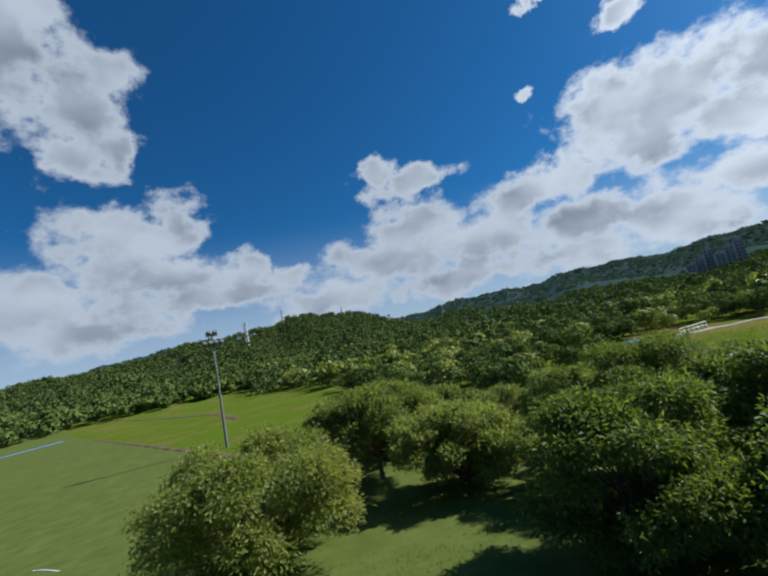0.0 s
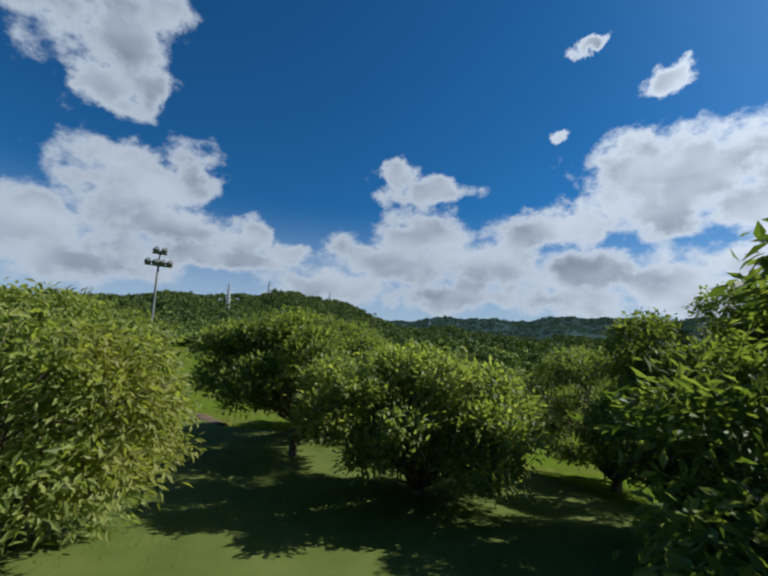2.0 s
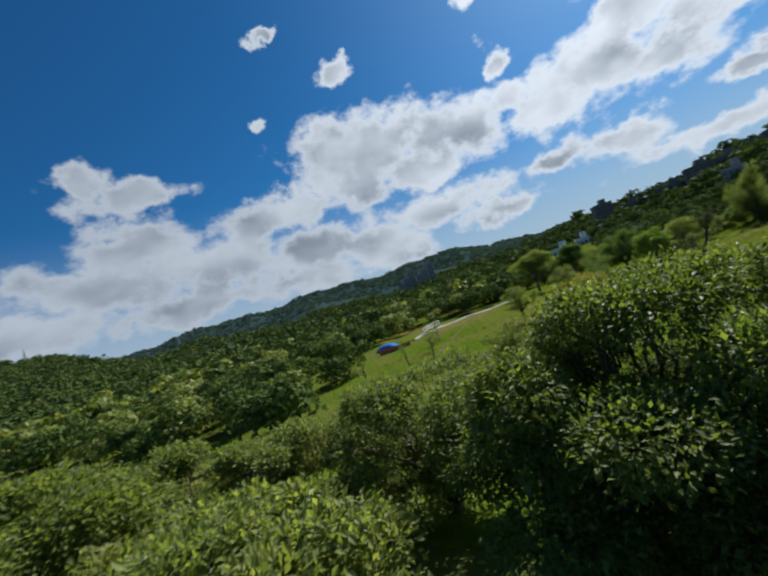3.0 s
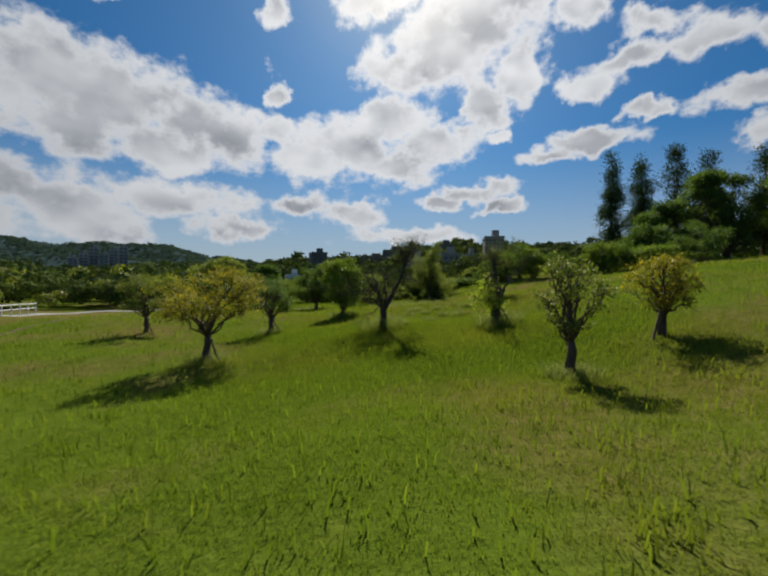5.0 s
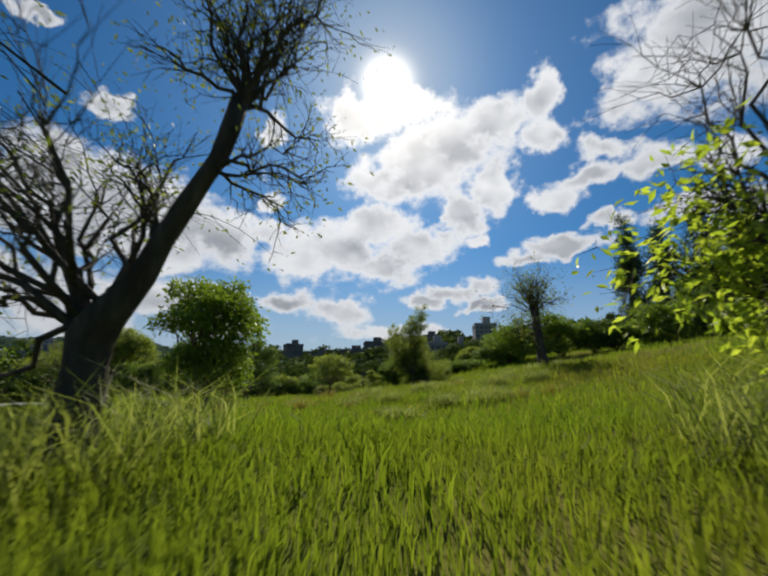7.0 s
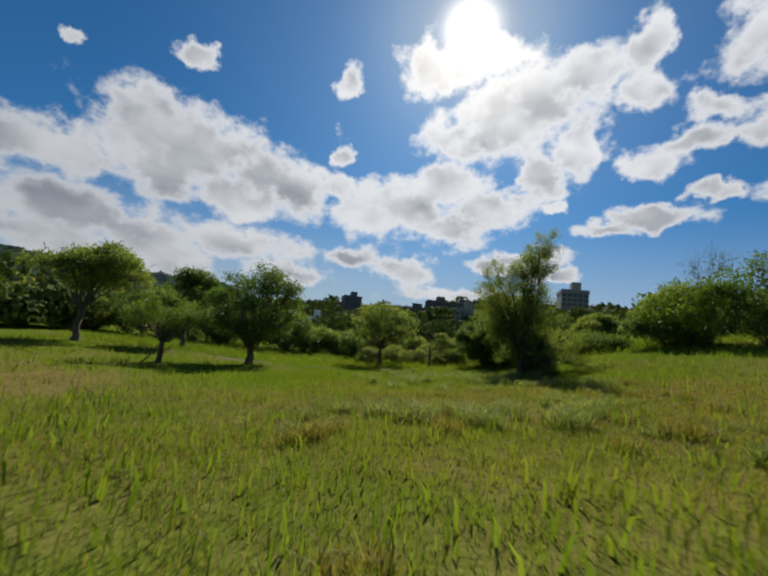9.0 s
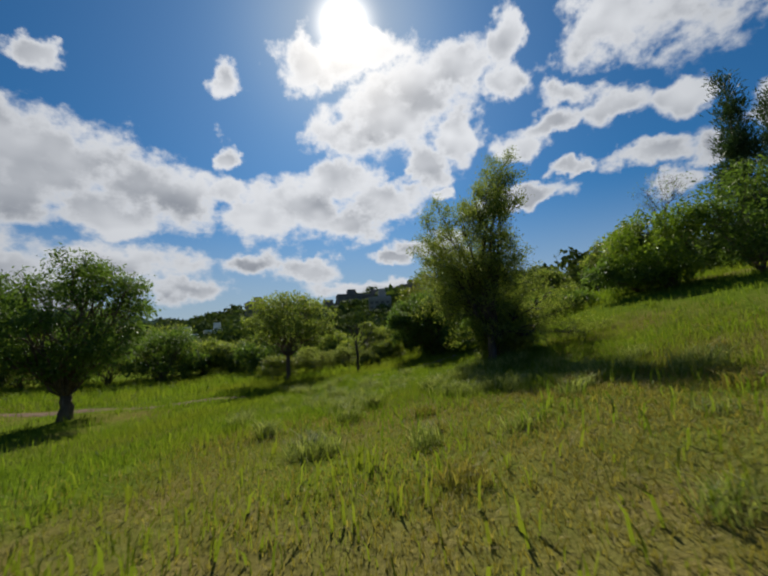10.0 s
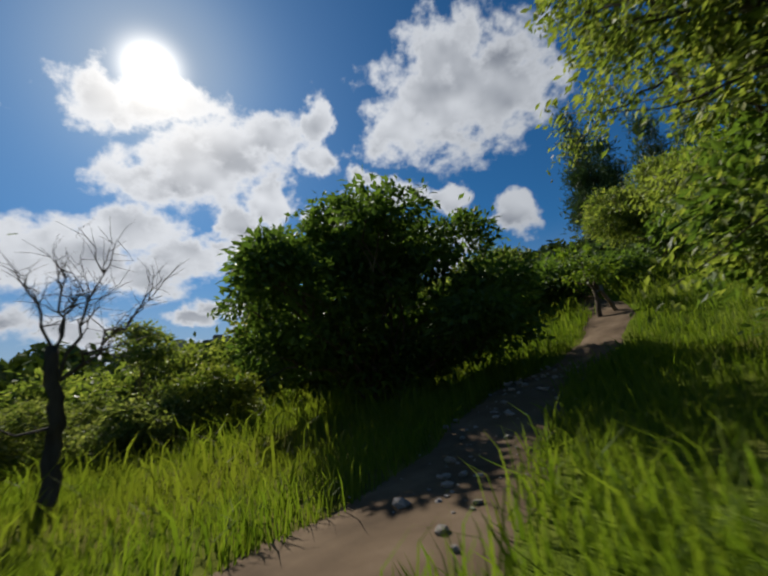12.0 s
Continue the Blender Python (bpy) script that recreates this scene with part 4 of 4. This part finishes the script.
for k, mat in enumerate((M_WOOD, M_OLIVE, M_HILL, M_WOOD)):
    woods("valley_woods", scatter(120, -100, -15, 22, 75, 2.2, 10 + k, off_meadow), "mixed green woods filling the valley", 310 + k, 120, mat, 0.165)
    woods("valley_woods", scatter((360, 200, 240, 160)[k], -100, -15, 70, 200, 3.0, 20 + k, off_meadow), "mixed green woods filling the valley", 320 + k, 30, mat, 0.3)
off_sheds = lambda x, y: ~((np.abs(x + 44) < 15) & (y > 118) & (y < 160))
clear_field = lambda x, y: ~((x > -172) & (y < -30 + 0.12 * (x + 11)))
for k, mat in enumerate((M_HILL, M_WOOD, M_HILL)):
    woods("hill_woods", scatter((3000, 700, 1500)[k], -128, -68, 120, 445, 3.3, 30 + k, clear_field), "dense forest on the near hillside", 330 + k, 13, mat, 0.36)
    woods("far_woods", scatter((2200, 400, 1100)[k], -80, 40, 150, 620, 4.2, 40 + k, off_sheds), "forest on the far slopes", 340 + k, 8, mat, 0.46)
past_hedge = lambda x, y: y > 60 - 0.55 * np.maximum(x - 6, 0)
for k, mat in enumerate((M_HILL, M_WOOD)):
    woods("slope_woods", scatter((420, 150)[k], -14, 34, 66, 170, 2.4, 50 + k, past_hedge), "dark green woods on the slope below the flats", 350 + k, 56, mat, 0.23)
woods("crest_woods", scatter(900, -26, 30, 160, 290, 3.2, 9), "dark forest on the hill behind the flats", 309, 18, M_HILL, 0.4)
# these crowns carry the painted haze tint
woods("ridge_woods", scatter(6500, -128, -15, 950, 1510, 6.5, 8) * [1, 1, 0.5, 1], "forest on the most distant ridge, haze blue put into its leaf colour", 308, 9, M_HAZED_RIDGE, 0.42)
woods("field_trees", scatter(520, -132, -94, 158, 215, 3.0, 4), "row of small trees along the field's far edge", 304, 30, M_WOOD, 0.4)
woods("back_woods", scatter(460, 30, 205, 90, 260, 5.0, 5), "woods behind the meadow", 305, 12)

# ---- masts, pylons, buildings ----


def flood_mast(x, y, h):
    base = root("floodlight_mast", x, y, drop(x, y), "tall grey floodlight mast with a cluster of lamps", "floodlight", turn=112)
    v, f = tube([(0, 0, -0.3), (0, 0, h * 0.35), (0, 0, h * 0.7), (0, 0, h)], [0.15, 0.12, 0.095, 0.075], 12)
    part_of("mast", v, f, M_MAST, base, smooth=True)
    for k, z in enumerate((h - 0.5, h + 0.5)):
        bm = bmesh.new()
        w = 2.0 - 0.9 * k
        box(bm, 0, 0, z, w, 0.1, 0.1)
        bar = part("crossbar", bm, M_MAST, base)
        for i in range(4 - 2 * k):
            bm = bmesh.new()
            cx = (i - (3 - 2 * k) / 2) * w / (4 - 2 * k) * 1.05
            bmesh.ops.create_cone(bm, cap_ends=True, segments=12, radius1=0.27, radius2=0.16, depth=0.4,
                                  matrix=Matrix.Translation((cx, -0.2, z + 0.3)) @ Matrix.Rotation(radians(65), 4, "X"))
            box(bm, cx, -0.02, z + 0.12, 0.06, 0.06, 0.24)
            part("lamp_head", bm, M_LAMP, bar)
    bm = bmesh.new()
    box(bm, 0, 0, h + 0.1, 0.12, 0.12, 1.2)
    part("bracket", bm, M_MAST, base)


flood_mast(-33.5, -36.2, 10.2)


def pylon(x, y, h, seed):
    base = root("pylon", x, y, drop(x, y) + 1, "grey steel lattice pylon on the wooded hill", "pylon", "pylons on the hills", turn=seed * 40)
    w = h * 0.09
    pieces = []
    for sx in (-1, 1):
        for sy in (-1, 1):
            pieces.append(tube([(sx * w, sy * w, -4), (sx * w * 0.35, sy * w * 0.35, h * 0.7), (0, 0, h)], [0.28, 0.22, 0.15], 4))
    v, f = join(pieces)
    part_of("tower", v, f, M_PYLON, base)
    pieces = []
    for k in range(6):
        z0, z1 = h * 0.7 * k / 6, h * 0.7 * (k + 1) / 6
        a, b = (w * (1 - 0.65 * q / (h * 0.7)) for q in (z0, z1))
        for s in (-1, 1):
            pieces += [tube([(-a, s * a, z0), (b, s * b, z1)], [0.14, 0.14], 4), tube([(a, s * a, z0), (-b, s * b, z1)], [0.14, 0.14], 4),
                       tube([(s * a, -a, z0), (s * b, b, z1)], [0.14, 0.14], 4), tube([(s * a, a, z0), (s * b, -b, z1)], [0.14, 0.14], 4)]
    v, f = join(pieces)
    part_of("bracing", v, f, M_PYLON, base)
    for z in (0.72, 0.82, 0.92):
        v, f = tube([(-w * 1.3, 0, h * z), (0, 0, h * (z + 0.03)), (w * 1.3, 0, h * z)], [0.12, 0.22, 0.12], 4)
        part_of("arm", v, f, M_PYLON, base)


def polar(az, gap):
    return math.sin(radians(az)) * gap, math.cos(radians(az)) * gap - 10


for az, gap, h, s in ((-69.5, 600, 26, 1), (-98.8, 330, 22, 2), (-93.0, 425, 16, 3), (-84.5, 440, 14, 4)):
    pylon(*polar(az, gap), h, s)


def block(x, y, w, d, h, turn, lab, floors, bays, mat=M_CONCRETE, group="far buildings", name="apartment_block"):
    base = root(name, x, y, drop(x, y) - 2, lab, "building", group, turn)
    bm = bmesh.new()
    box(bm, 0, 0, h / 2, w, d, h, 0.15)
    part("wall", bm, mat, base)
    bm = bmesh.new()
    box(bm, 0, 0, h + 0.5, w * 1.03, d * 1.03, 1.0, 0.1)
    box(bm, w * 0.1, 0, h + 2.0, w * 0.35, d * 0.4, 2.4, 0.1)
    part("roof", bm, mat, base)
    bw, fh = w / bays, h / floors
    me = None
    for i in range(bays):
        for j in range(floors):
            if me is None:
                bm = bmesh.new()
                box(bm, 0, 0, 0, bw * 0.6, 0.3, fh * 0.5)
                ob = part("window", bm, M_GLASS, base)
                me = ob.data
            else:
                ob = new("window", me)
                ob.parent = base
            ob.matrix_basis = pose((i + 0.5) * bw - w / 2, -d / 2, (j + 0.6) * fh)
    return base


for az, gap, w, h, tn, fl, by in ((6.4, 205, 9, 9, 8, 4, 4), (4.0, 210, 11, 8, 2, 3, 4), (2.0, 214, 8, 8, -4, 3, 3), (-0.8, 205, 10, 10, 6, 4, 4), (-3.6, 214, 13, 8, 0, 3, 5), (-8.0, 226, 12, 8, 6, 3, 4), (-11.4, 218, 8, 13, 12, 5, 3)):
    block(*polar(az, gap), w, 9, h, tn - az, "grey concrete apartment block on the wooded hill", fl, by)
for x, y, w, h, fl, by in ((31.0, 124.5, 6.2, 10.5, 9, 5), (23.6, 126, 4.6, 5.6, 4, 3), (16.5, 127, 7.0, 7.0, 4, 4), (5.5, 128, 5.4, 7.6, 6, 4)):
    block(x, y, w, 7, h, -6, "weathered grey concrete tower on the wooded hill", fl, by, M_PALE)
for i in range(6):
    block(*polar(-39.6 + i * 0.95, 330 + 9 * (i % 3)), 5.2, 6, 15 + 3 * (i % 3), 38, "grey high-rise with rows of windows in a distant estate", 9, 2, M_PALE, group="distant estate")
for x, y, w, h in ((-51, 148, 8, 3.9), (-43, 151, 6, 3.4), (-36.5, 154, 7, 3.7)):
    block(x, y, w, 5, h, 17, "low white-roofed shed among the trees", 1, 4, M_WHITE, "low sheds", "shed")


def barrier(x, y, length, turn):
    """Orange sheeting on pegs with a blue cover lying over one end."""
    base = root("orange_barrier", x, y, drop(x, y), "low orange sheet barrier on pegs beside the track", "barrier", turn=turn)
    for i in range(5):
        p = -length / 2 + length * i / 4
        v, f = tube([(p, 0.05, -0.2), (p, 0.05, 0.75)], [0.03, 0.03], 6)
        part_of("peg", v, f, M_STAKE, base)
    u = np.linspace(-0.5, 0.5, 21)
    top = np.stack([u * length, 0.05 * np.sin(u * 40), 0.62 + 0.06 * np.cos(u * 8 * np.pi)], 1)
    low = np.stack([u * length, 0.07 * np.sin(u * 31), 0 * u - 0.05], 1)
    v = np.concatenate([top, low, top + [0, 0.02, 0], low + [0, 0.02, 0]])
    i = np.arange(20)
    f = np.concatenate([np.stack([i, i + 1, i + 22, i + 21], 1), np.stack([i + 42, i + 63, i + 64, i + 43], 1), np.stack([i, i + 42, i + 43, i + 1], 1)])
    part_of("sheet", v, f, M_ORANGE, base)


barrier(-33.6, 12.4, 4.0, 40)


def tarpaulin(x, y):
    bm = bmesh.new()
    bmesh.ops.create_grid(bm, x_segments=14, y_segments=10, size=1.0)
    rng = random.Random(6)
    for v in bm.verts:
        a, b = v.co.x, v.co.y
        v.co = ((a * 1.5), b * 1.0, 0.6 * max(0.0, 1 - abs(a) ** 3) * max(0.0, 1 - abs(b) ** 3) + rng.uniform(0, 0.07))
    r = bmesh.ops.extrude_face_region(bm, geom=bm.faces[:])
    for e in r["geom"]:
        if isinstance(e, bmesh.types.BMVert):
            e.co.z += 0.03
    me = bpy.data.meshes.new("tarpaulin")
    bm.to_mesh(me)
    bm.free()
    me.materials.append(M_TARP)
    ob = tagged(new("tarpaulin", me), "crumpled blue tarpaulin over a heap by the barrier", "tarpaulin")
    ob.matrix_basis = pose(x, y, drop(x, y), 0, 0, 20)


tarpaulin(-36.2, 14.0)


def rail(x, y, length, turn):
    base = root("white_railing", x, y, drop(x, y), "low white railing at the foot of the meadow", "railing", turn=turn)
    for z in (0.55, 0.95):
        v, f = tube([(-length / 2, 0, z), (length / 2, 0, z)], [0.05, 0.05], 8)
        part_of("bar", v, f, M_WHITE, base)
    for i in range(7):
        p = -length / 2 + length * i / 6
        v, f = tube([(p, 0, -0.2), (p, 0, 1.0)], [0.05, 0.05], 8)
        part_of("post", v, f, M_WHITE, base)


rail(-33.9, 21.7, 6.5, 103)


def sapling(x, y, h, seed):
    """A thin bare stem with a few short twigs and a wisp of leaves at the top."""
    rng = np.random.default_rng(seed)
    base = root("sapling", x, y, drop(x, y) - 0.05, "thin nearly bare sapling at the foot of the meadow", "sapling", "saplings by the track")
    stem = bend((0, 0, -0.1), (rng.uniform(-0.2, 0.2), rng.uniform(-0.2, 0.2), h), rng, 0.05, 7)
    v, f = tube(stem, np.linspace(0.085, 0.03, 7), 7, rng, 0.2)
    part_of("trunk", v, f, M_DEADBARK, base, smooth=True)
    tips = []
    for i in range(6):
        p = np.asarray(stem[3 + i % 4])
        q = p + [rng.uniform(-0.5, 0.5), rng.uniform(-0.5, 0.5), rng.uniform(0.2, 0.6)]
        v, f = tube(bend(p, q, rng, 0.06, 4), np.linspace(0.025, 0.01, 4), 5)
        part_of("twig", v, f, M_DEADBARK, base, smooth=True)
        tips.append(q)
    pick = np.asarray(tips)[rng.integers(0, 6, 700)] + rng.normal(size=(700, 3)) * 0.16
    d = rng.normal(size=(700, 3))
    v, f = leaves_at(pick, d / np.linalg.norm(d, axis=1)[:, None], rng, 0.09, 0.25, 0.5, 0.8)
    part_of("crown", v, f, M_OLIVE, base)


for k, (x, y, h) in enumerate(((-22.2, 0.7, 2.4), (-25.4, -1.5, 1.8), (-22.3, 4.6, 1.7), (-26.2, 11.6, 1.7), (-24.3, 7.4, 1.5))):
    sapling(x, y, h, 400 + k)

# ---- grass ----


def blades(name, x, y, high, wide, mat, seed, label, lean=0.45, category="grass", centre=None):
    """Bent grass blades rooted at x, y."""
    rng = np.random.default_rng(seed)
    n = len(x)
    z = land(x, y) - 0.02
    a = rng.random(n) * 6.283
    b = rng.random(n) * 6.283
    h = high * rng.uniform(0.45, 1.2, n)
    l = h * lean * rng.uniform(0.2, 1.3, n)
    side = np.stack([np.cos(a), np.sin(a), 0 * a], 1) * (wide * rng.uniform(0.6, 1.3, n))[:, None]
    p = np.stack([x, y, z], 1)
    tilt = np.stack([np.cos(b) * l, np.sin(b) * l, 0 * l], 1)
    up = np.stack([0 * h, 0 * h, h], 1)
    m = p + tilt * 0.3 + up * 0.6
    t = p + tilt + up * (1 - 0.25 * rng.random((n, 1)))
    v = np.stack([p - side, p + side, m + side * 0.8, m - side * 0.8, t], 1).reshape(-1, 3)
    k = np.arange(n)[:, None] * 5
    f = np.concatenate([k + [0, 1, 2], k + [0, 2, 3], k + [3, 2, 4]])
    if centre is not None:
        return part_of(name, v - np.asarray(centre), f, mat)
    return tagged(part_of(name, v, f, mat), label, category, kind="stuff")


def sward(count, x0, x1, y0, y1, seed, clump=0.0, verge=0.47, margin=None):
    rng = np.random.default_rng(seed)
    x, y = rng.uniform(x0, x1, count), rng.uniform(y0, y1, count)
    if clump:
        k = rng.integers(0, max(1, count // 60), count)
        pull = rng.random(count) < 0.35
        hx, hy = rng.uniform(x0, x1, count // 60 + 1), rng.uniform(y0, y1, count // 60 + 1)
        x = np.where(pull, hx[k] + clump * rng.normal(size=count), x)
        y = np.where(pull, hy[k] + clump * rng.normal(size=count), y)
    edge = np.minimum(np.minimum(x - x0, x1 - x), np.minimum(y - y0, y1 - y))
    soft = rng.random(count) < np.clip((edge + 0.2) / 3.0, 0.0, 1.0) ** 0.7
    x, y = x[soft], y[soft]
    line = np.interp(x, (-20, -8.7, -5, -2.4, -0.2, 1.1, 2.9, 5.0, 6.6, 10), (44.6, 42.0, 40.7, 40.8, 41.4, 42.1, 43.1, 43.5, 44.0, 47))
    ok = np.abs(y - line) > verge
    if margin:
        ok &= np.abs(y - line) < margin
    return x[ok], y[ok]


def patchy(x, y):
    """Where the sward runs dry: 0 green to 1 parched."""
    n = np.sin(x * 0.9 + 1.3 * np.sin(y * 0.5)) + np.sin(y * 0.8 - 0.6 * x + 1.7 * np.sin(x * 0.7)) + 0.7 * np.sin(2.3 * x + 1.1 * y) * np.sin(1.9 * y - 0.8 * x)
    return np.clip(0.6 + 0.22 * n + 0.07 * x, 0.05, 1)


def keep(xy, chance, seed):
    x, y = xy
    ok = np.random.default_rng(seed).random(len(x)) < chance(x, y)
    return x[ok], y[ok]


x, y = sward(270000, -8, 9, -10, 10, 71, 0.1)
blades("meadow_grass", x, y, 0.10 + 0.12 * smoothstep(y, -3, 4) * (1 - 0.9 * smoothstep(y, 7, 9.5)), 0.0045, M_GRASS, 72, "long bright-green meadow grass")
x, y = sward(90000, -17, 8, -38, -21, 91, 0.25)
blades("lawn_grass", x, y, 0.17, 0.007, M_GRASS, 92, "short green grass of the lawn under the planted trees", 0.7)
x, y = sward(110000, -11, 10, 7, 25, 73, 0.15)
blades("meadow_grass", x, y, 0.15, 0.0045, M_GRASS, 74, "green meadow grass on the rise")
x, y = keep(sward(70000, -10, 9, 18, 39, 85, 0.15), lambda x, y: 1.05 - patchy(x, y), 1)
blades("meadow_grass", x, y, 0.13, 0.005, M_GRASS, 86, "short green grass between dry patches")
x, y = keep(sward(230000, -9, 9, 8, 38, 75, 0.3), lambda x, y: patchy(x, y) * smoothstep(y, 7, 16), 2)
blades("dry_meadow_grass", x, y, 0.12, 0.005, M_DRY, 76, "short dry straw-coloured grass", 0.9)
x, y = sward(70000, -5, 7, 22, 37, 88, 0.2)
blades("dry_meadow_grass", x, y, 0.09, 0.005, M_DRY, 89, "very short dry straw-coloured grass", 1.2)
x, y = sward(150000, -9, 8, 32, 49, 77, 0.1)
blades("path_grass", x, y, 0.22, 0.0045, M_GRASS, 78, "tall bright grass beside the path")
x, y = sward(60000, -12, 11, 36, 52, 81, 0.1, 0.4, 1.3)
blades("verge_grass", x, y, 0.3, 0.0045, M_GRASS, 82, "tall grass leaning over the path's edges", 0.7)
x, y = sward(40000, -30, 20, 43, 60, 83, 0.3)
blades("rough_grass", x, y, 0.5, 0.012, M_GRASS, 84, "rank tall grass and weeds below the hedgerow", 0.6)
x, y = sward(80000, -30, 26, -16, 52, 79, 0.2)
blades("outer_grass", x, y, 0.28, 0.012, M_GRASS, 80, "long meadow grass across the slope")


def tuft(px, py, r, h, count, seed, lab="dense tuft of long grass standing above the meadow", mat=M_TUFT):
    rng = np.random.default_rng(seed)
    z = drop(px, py)
    a, g = rng.random(count) * 6.283, r * np.sqrt(rng.random(count))
    ob = blades("grass_tuft", px + np.cos(a) * g, py + np.sin(a) * g, h, 0.006, mat, seed + 1, "", 1.05, centre=(px, py, z))
    ob.matrix_basis = pose(px, py, z)
    tagged(ob, lab, "grass tuft", "grass tufts")


for i, (px, py, r, h) in enumerate(((2.2, 11.5, 0.42, 0.4), (3.4, 15.1, 0.4, 0.4), (1.4, 11.8, 0.3, 0.3), (0.5, 10.3, 0.28, 0.26), (-0.1, 15.8, 0.4, 0.36), (1.3, 14.5, 0.34, 0.34), (0.4, 13.4, 0.3, 0.3),
                                     (4.5, 15.2, 0.35, 0.34), (-0.5, 13.7, 0.3, 0.3), (4.6, 18.4, 0.35, 0.32), (-2.0, 25.4, 0.3, 0.3), (-1.4, 25.6, 0.32, 0.3), (0.1, 25.7, 0.36, 0.4), (-1.4, 24.5, 0.34, 0.36),
                                     (-0.5, 25.3, 0.34, 0.34), (1.4, 25.8, 0.4, 0.4), (-0.5, 24.4, 0.3, 0.32), (0.9, 24.9, 0.35, 0.36), (-2.7, 25.8, 0.25, 0.22), (-2.3, 30.8, 0.35, 0.35), (3.9, 31.7, 0.45, 0.5))):
    tuft(px, py, r, h, 420, 400 + 3 * i)
rng_t = random.Random(21)
for i in range(100):
    py = rng_t.uniform(22.8, 32.5) if i < 64 else rng_t.uniform(11, 21)
    px = rng_t.uniform(-3.2, 4.2) if py < 27 else rng_t.uniform(-1, 5)
    tuft(px, py, rng_t.uniform(0.1, 0.26), rng_t.uniform(0.16, 0.34), 130, 500 + 2 * i, "small tuft of coarse grass on dry ground", rng_t.choice((M_TUFT, M_DRY, M_DRY)))
for i, (px, py, r, h) in enumerate(((-1.85, 6.5, 1.1, 0.6), (3.2, 6.3, 1.0, 0.75), (3.2, -1.1, 0.7, 0.4), (-8.4, 3.3, 0.8, 0.4), (-8.4, 10.8, 0.7, 0.4), (6.2, 18.8, 0.7, 0.4), (-5, 16, 0.9, 0.4))):
    tuft(px, py, r, h, 900, 830 + 2 * i, "long grass growing round a tree's foot")
for i in range(70):
    px, py = rng_t.uniform(-4.5, 4.5), rng_t.uniform(32.5, 40.2)
    tuft(px, py, rng_t.uniform(0.15, 0.35), rng_t.uniform(0.25, 0.45), 190, 900 + 2 * i, "clump of long arching grass beside the footpath")


def stones():
    rng = random.Random(9)
    made = []
    for i in range(5):
        bm = bmesh.new()
        bmesh.ops.create_icosphere(bm, subdivisions=1, radius=1)
        for v in bm.verts:
            v.co *= rng.uniform(0.7, 1.15)
        me = bpy.data.meshes.new("stone")
        bm.to_mesh(me)
        bm.free()
        me.materials.append(M_STONE)
        made.append(me)
    for i in range(170):
        u = rng.random()
        px = -0.1 + 4.2 * u
        py = float(np.interp(px, (-0.2, 1.1, 2.9, 5.0), (41.4, 42.1, 43.1, 43.5))) + rng.gauss(0, 0.24)
        s = 0.01 + 0.045 * rng.random() ** 3
        ob = tagged(new("stone", rng.choice(made)), "small grey-brown stone on the dirt path", "stone", "stones on the path")
        ob.matrix_basis = pose(px, py, drop(px, py) + 0.015 + s * 0.3, rng.uniform(-20, 20), rng.uniform(-20, 20), rng.uniform(0, 360)) @ Matrix.Diagonal((s, s * 0.8, s * 0.5, 1))


stones()
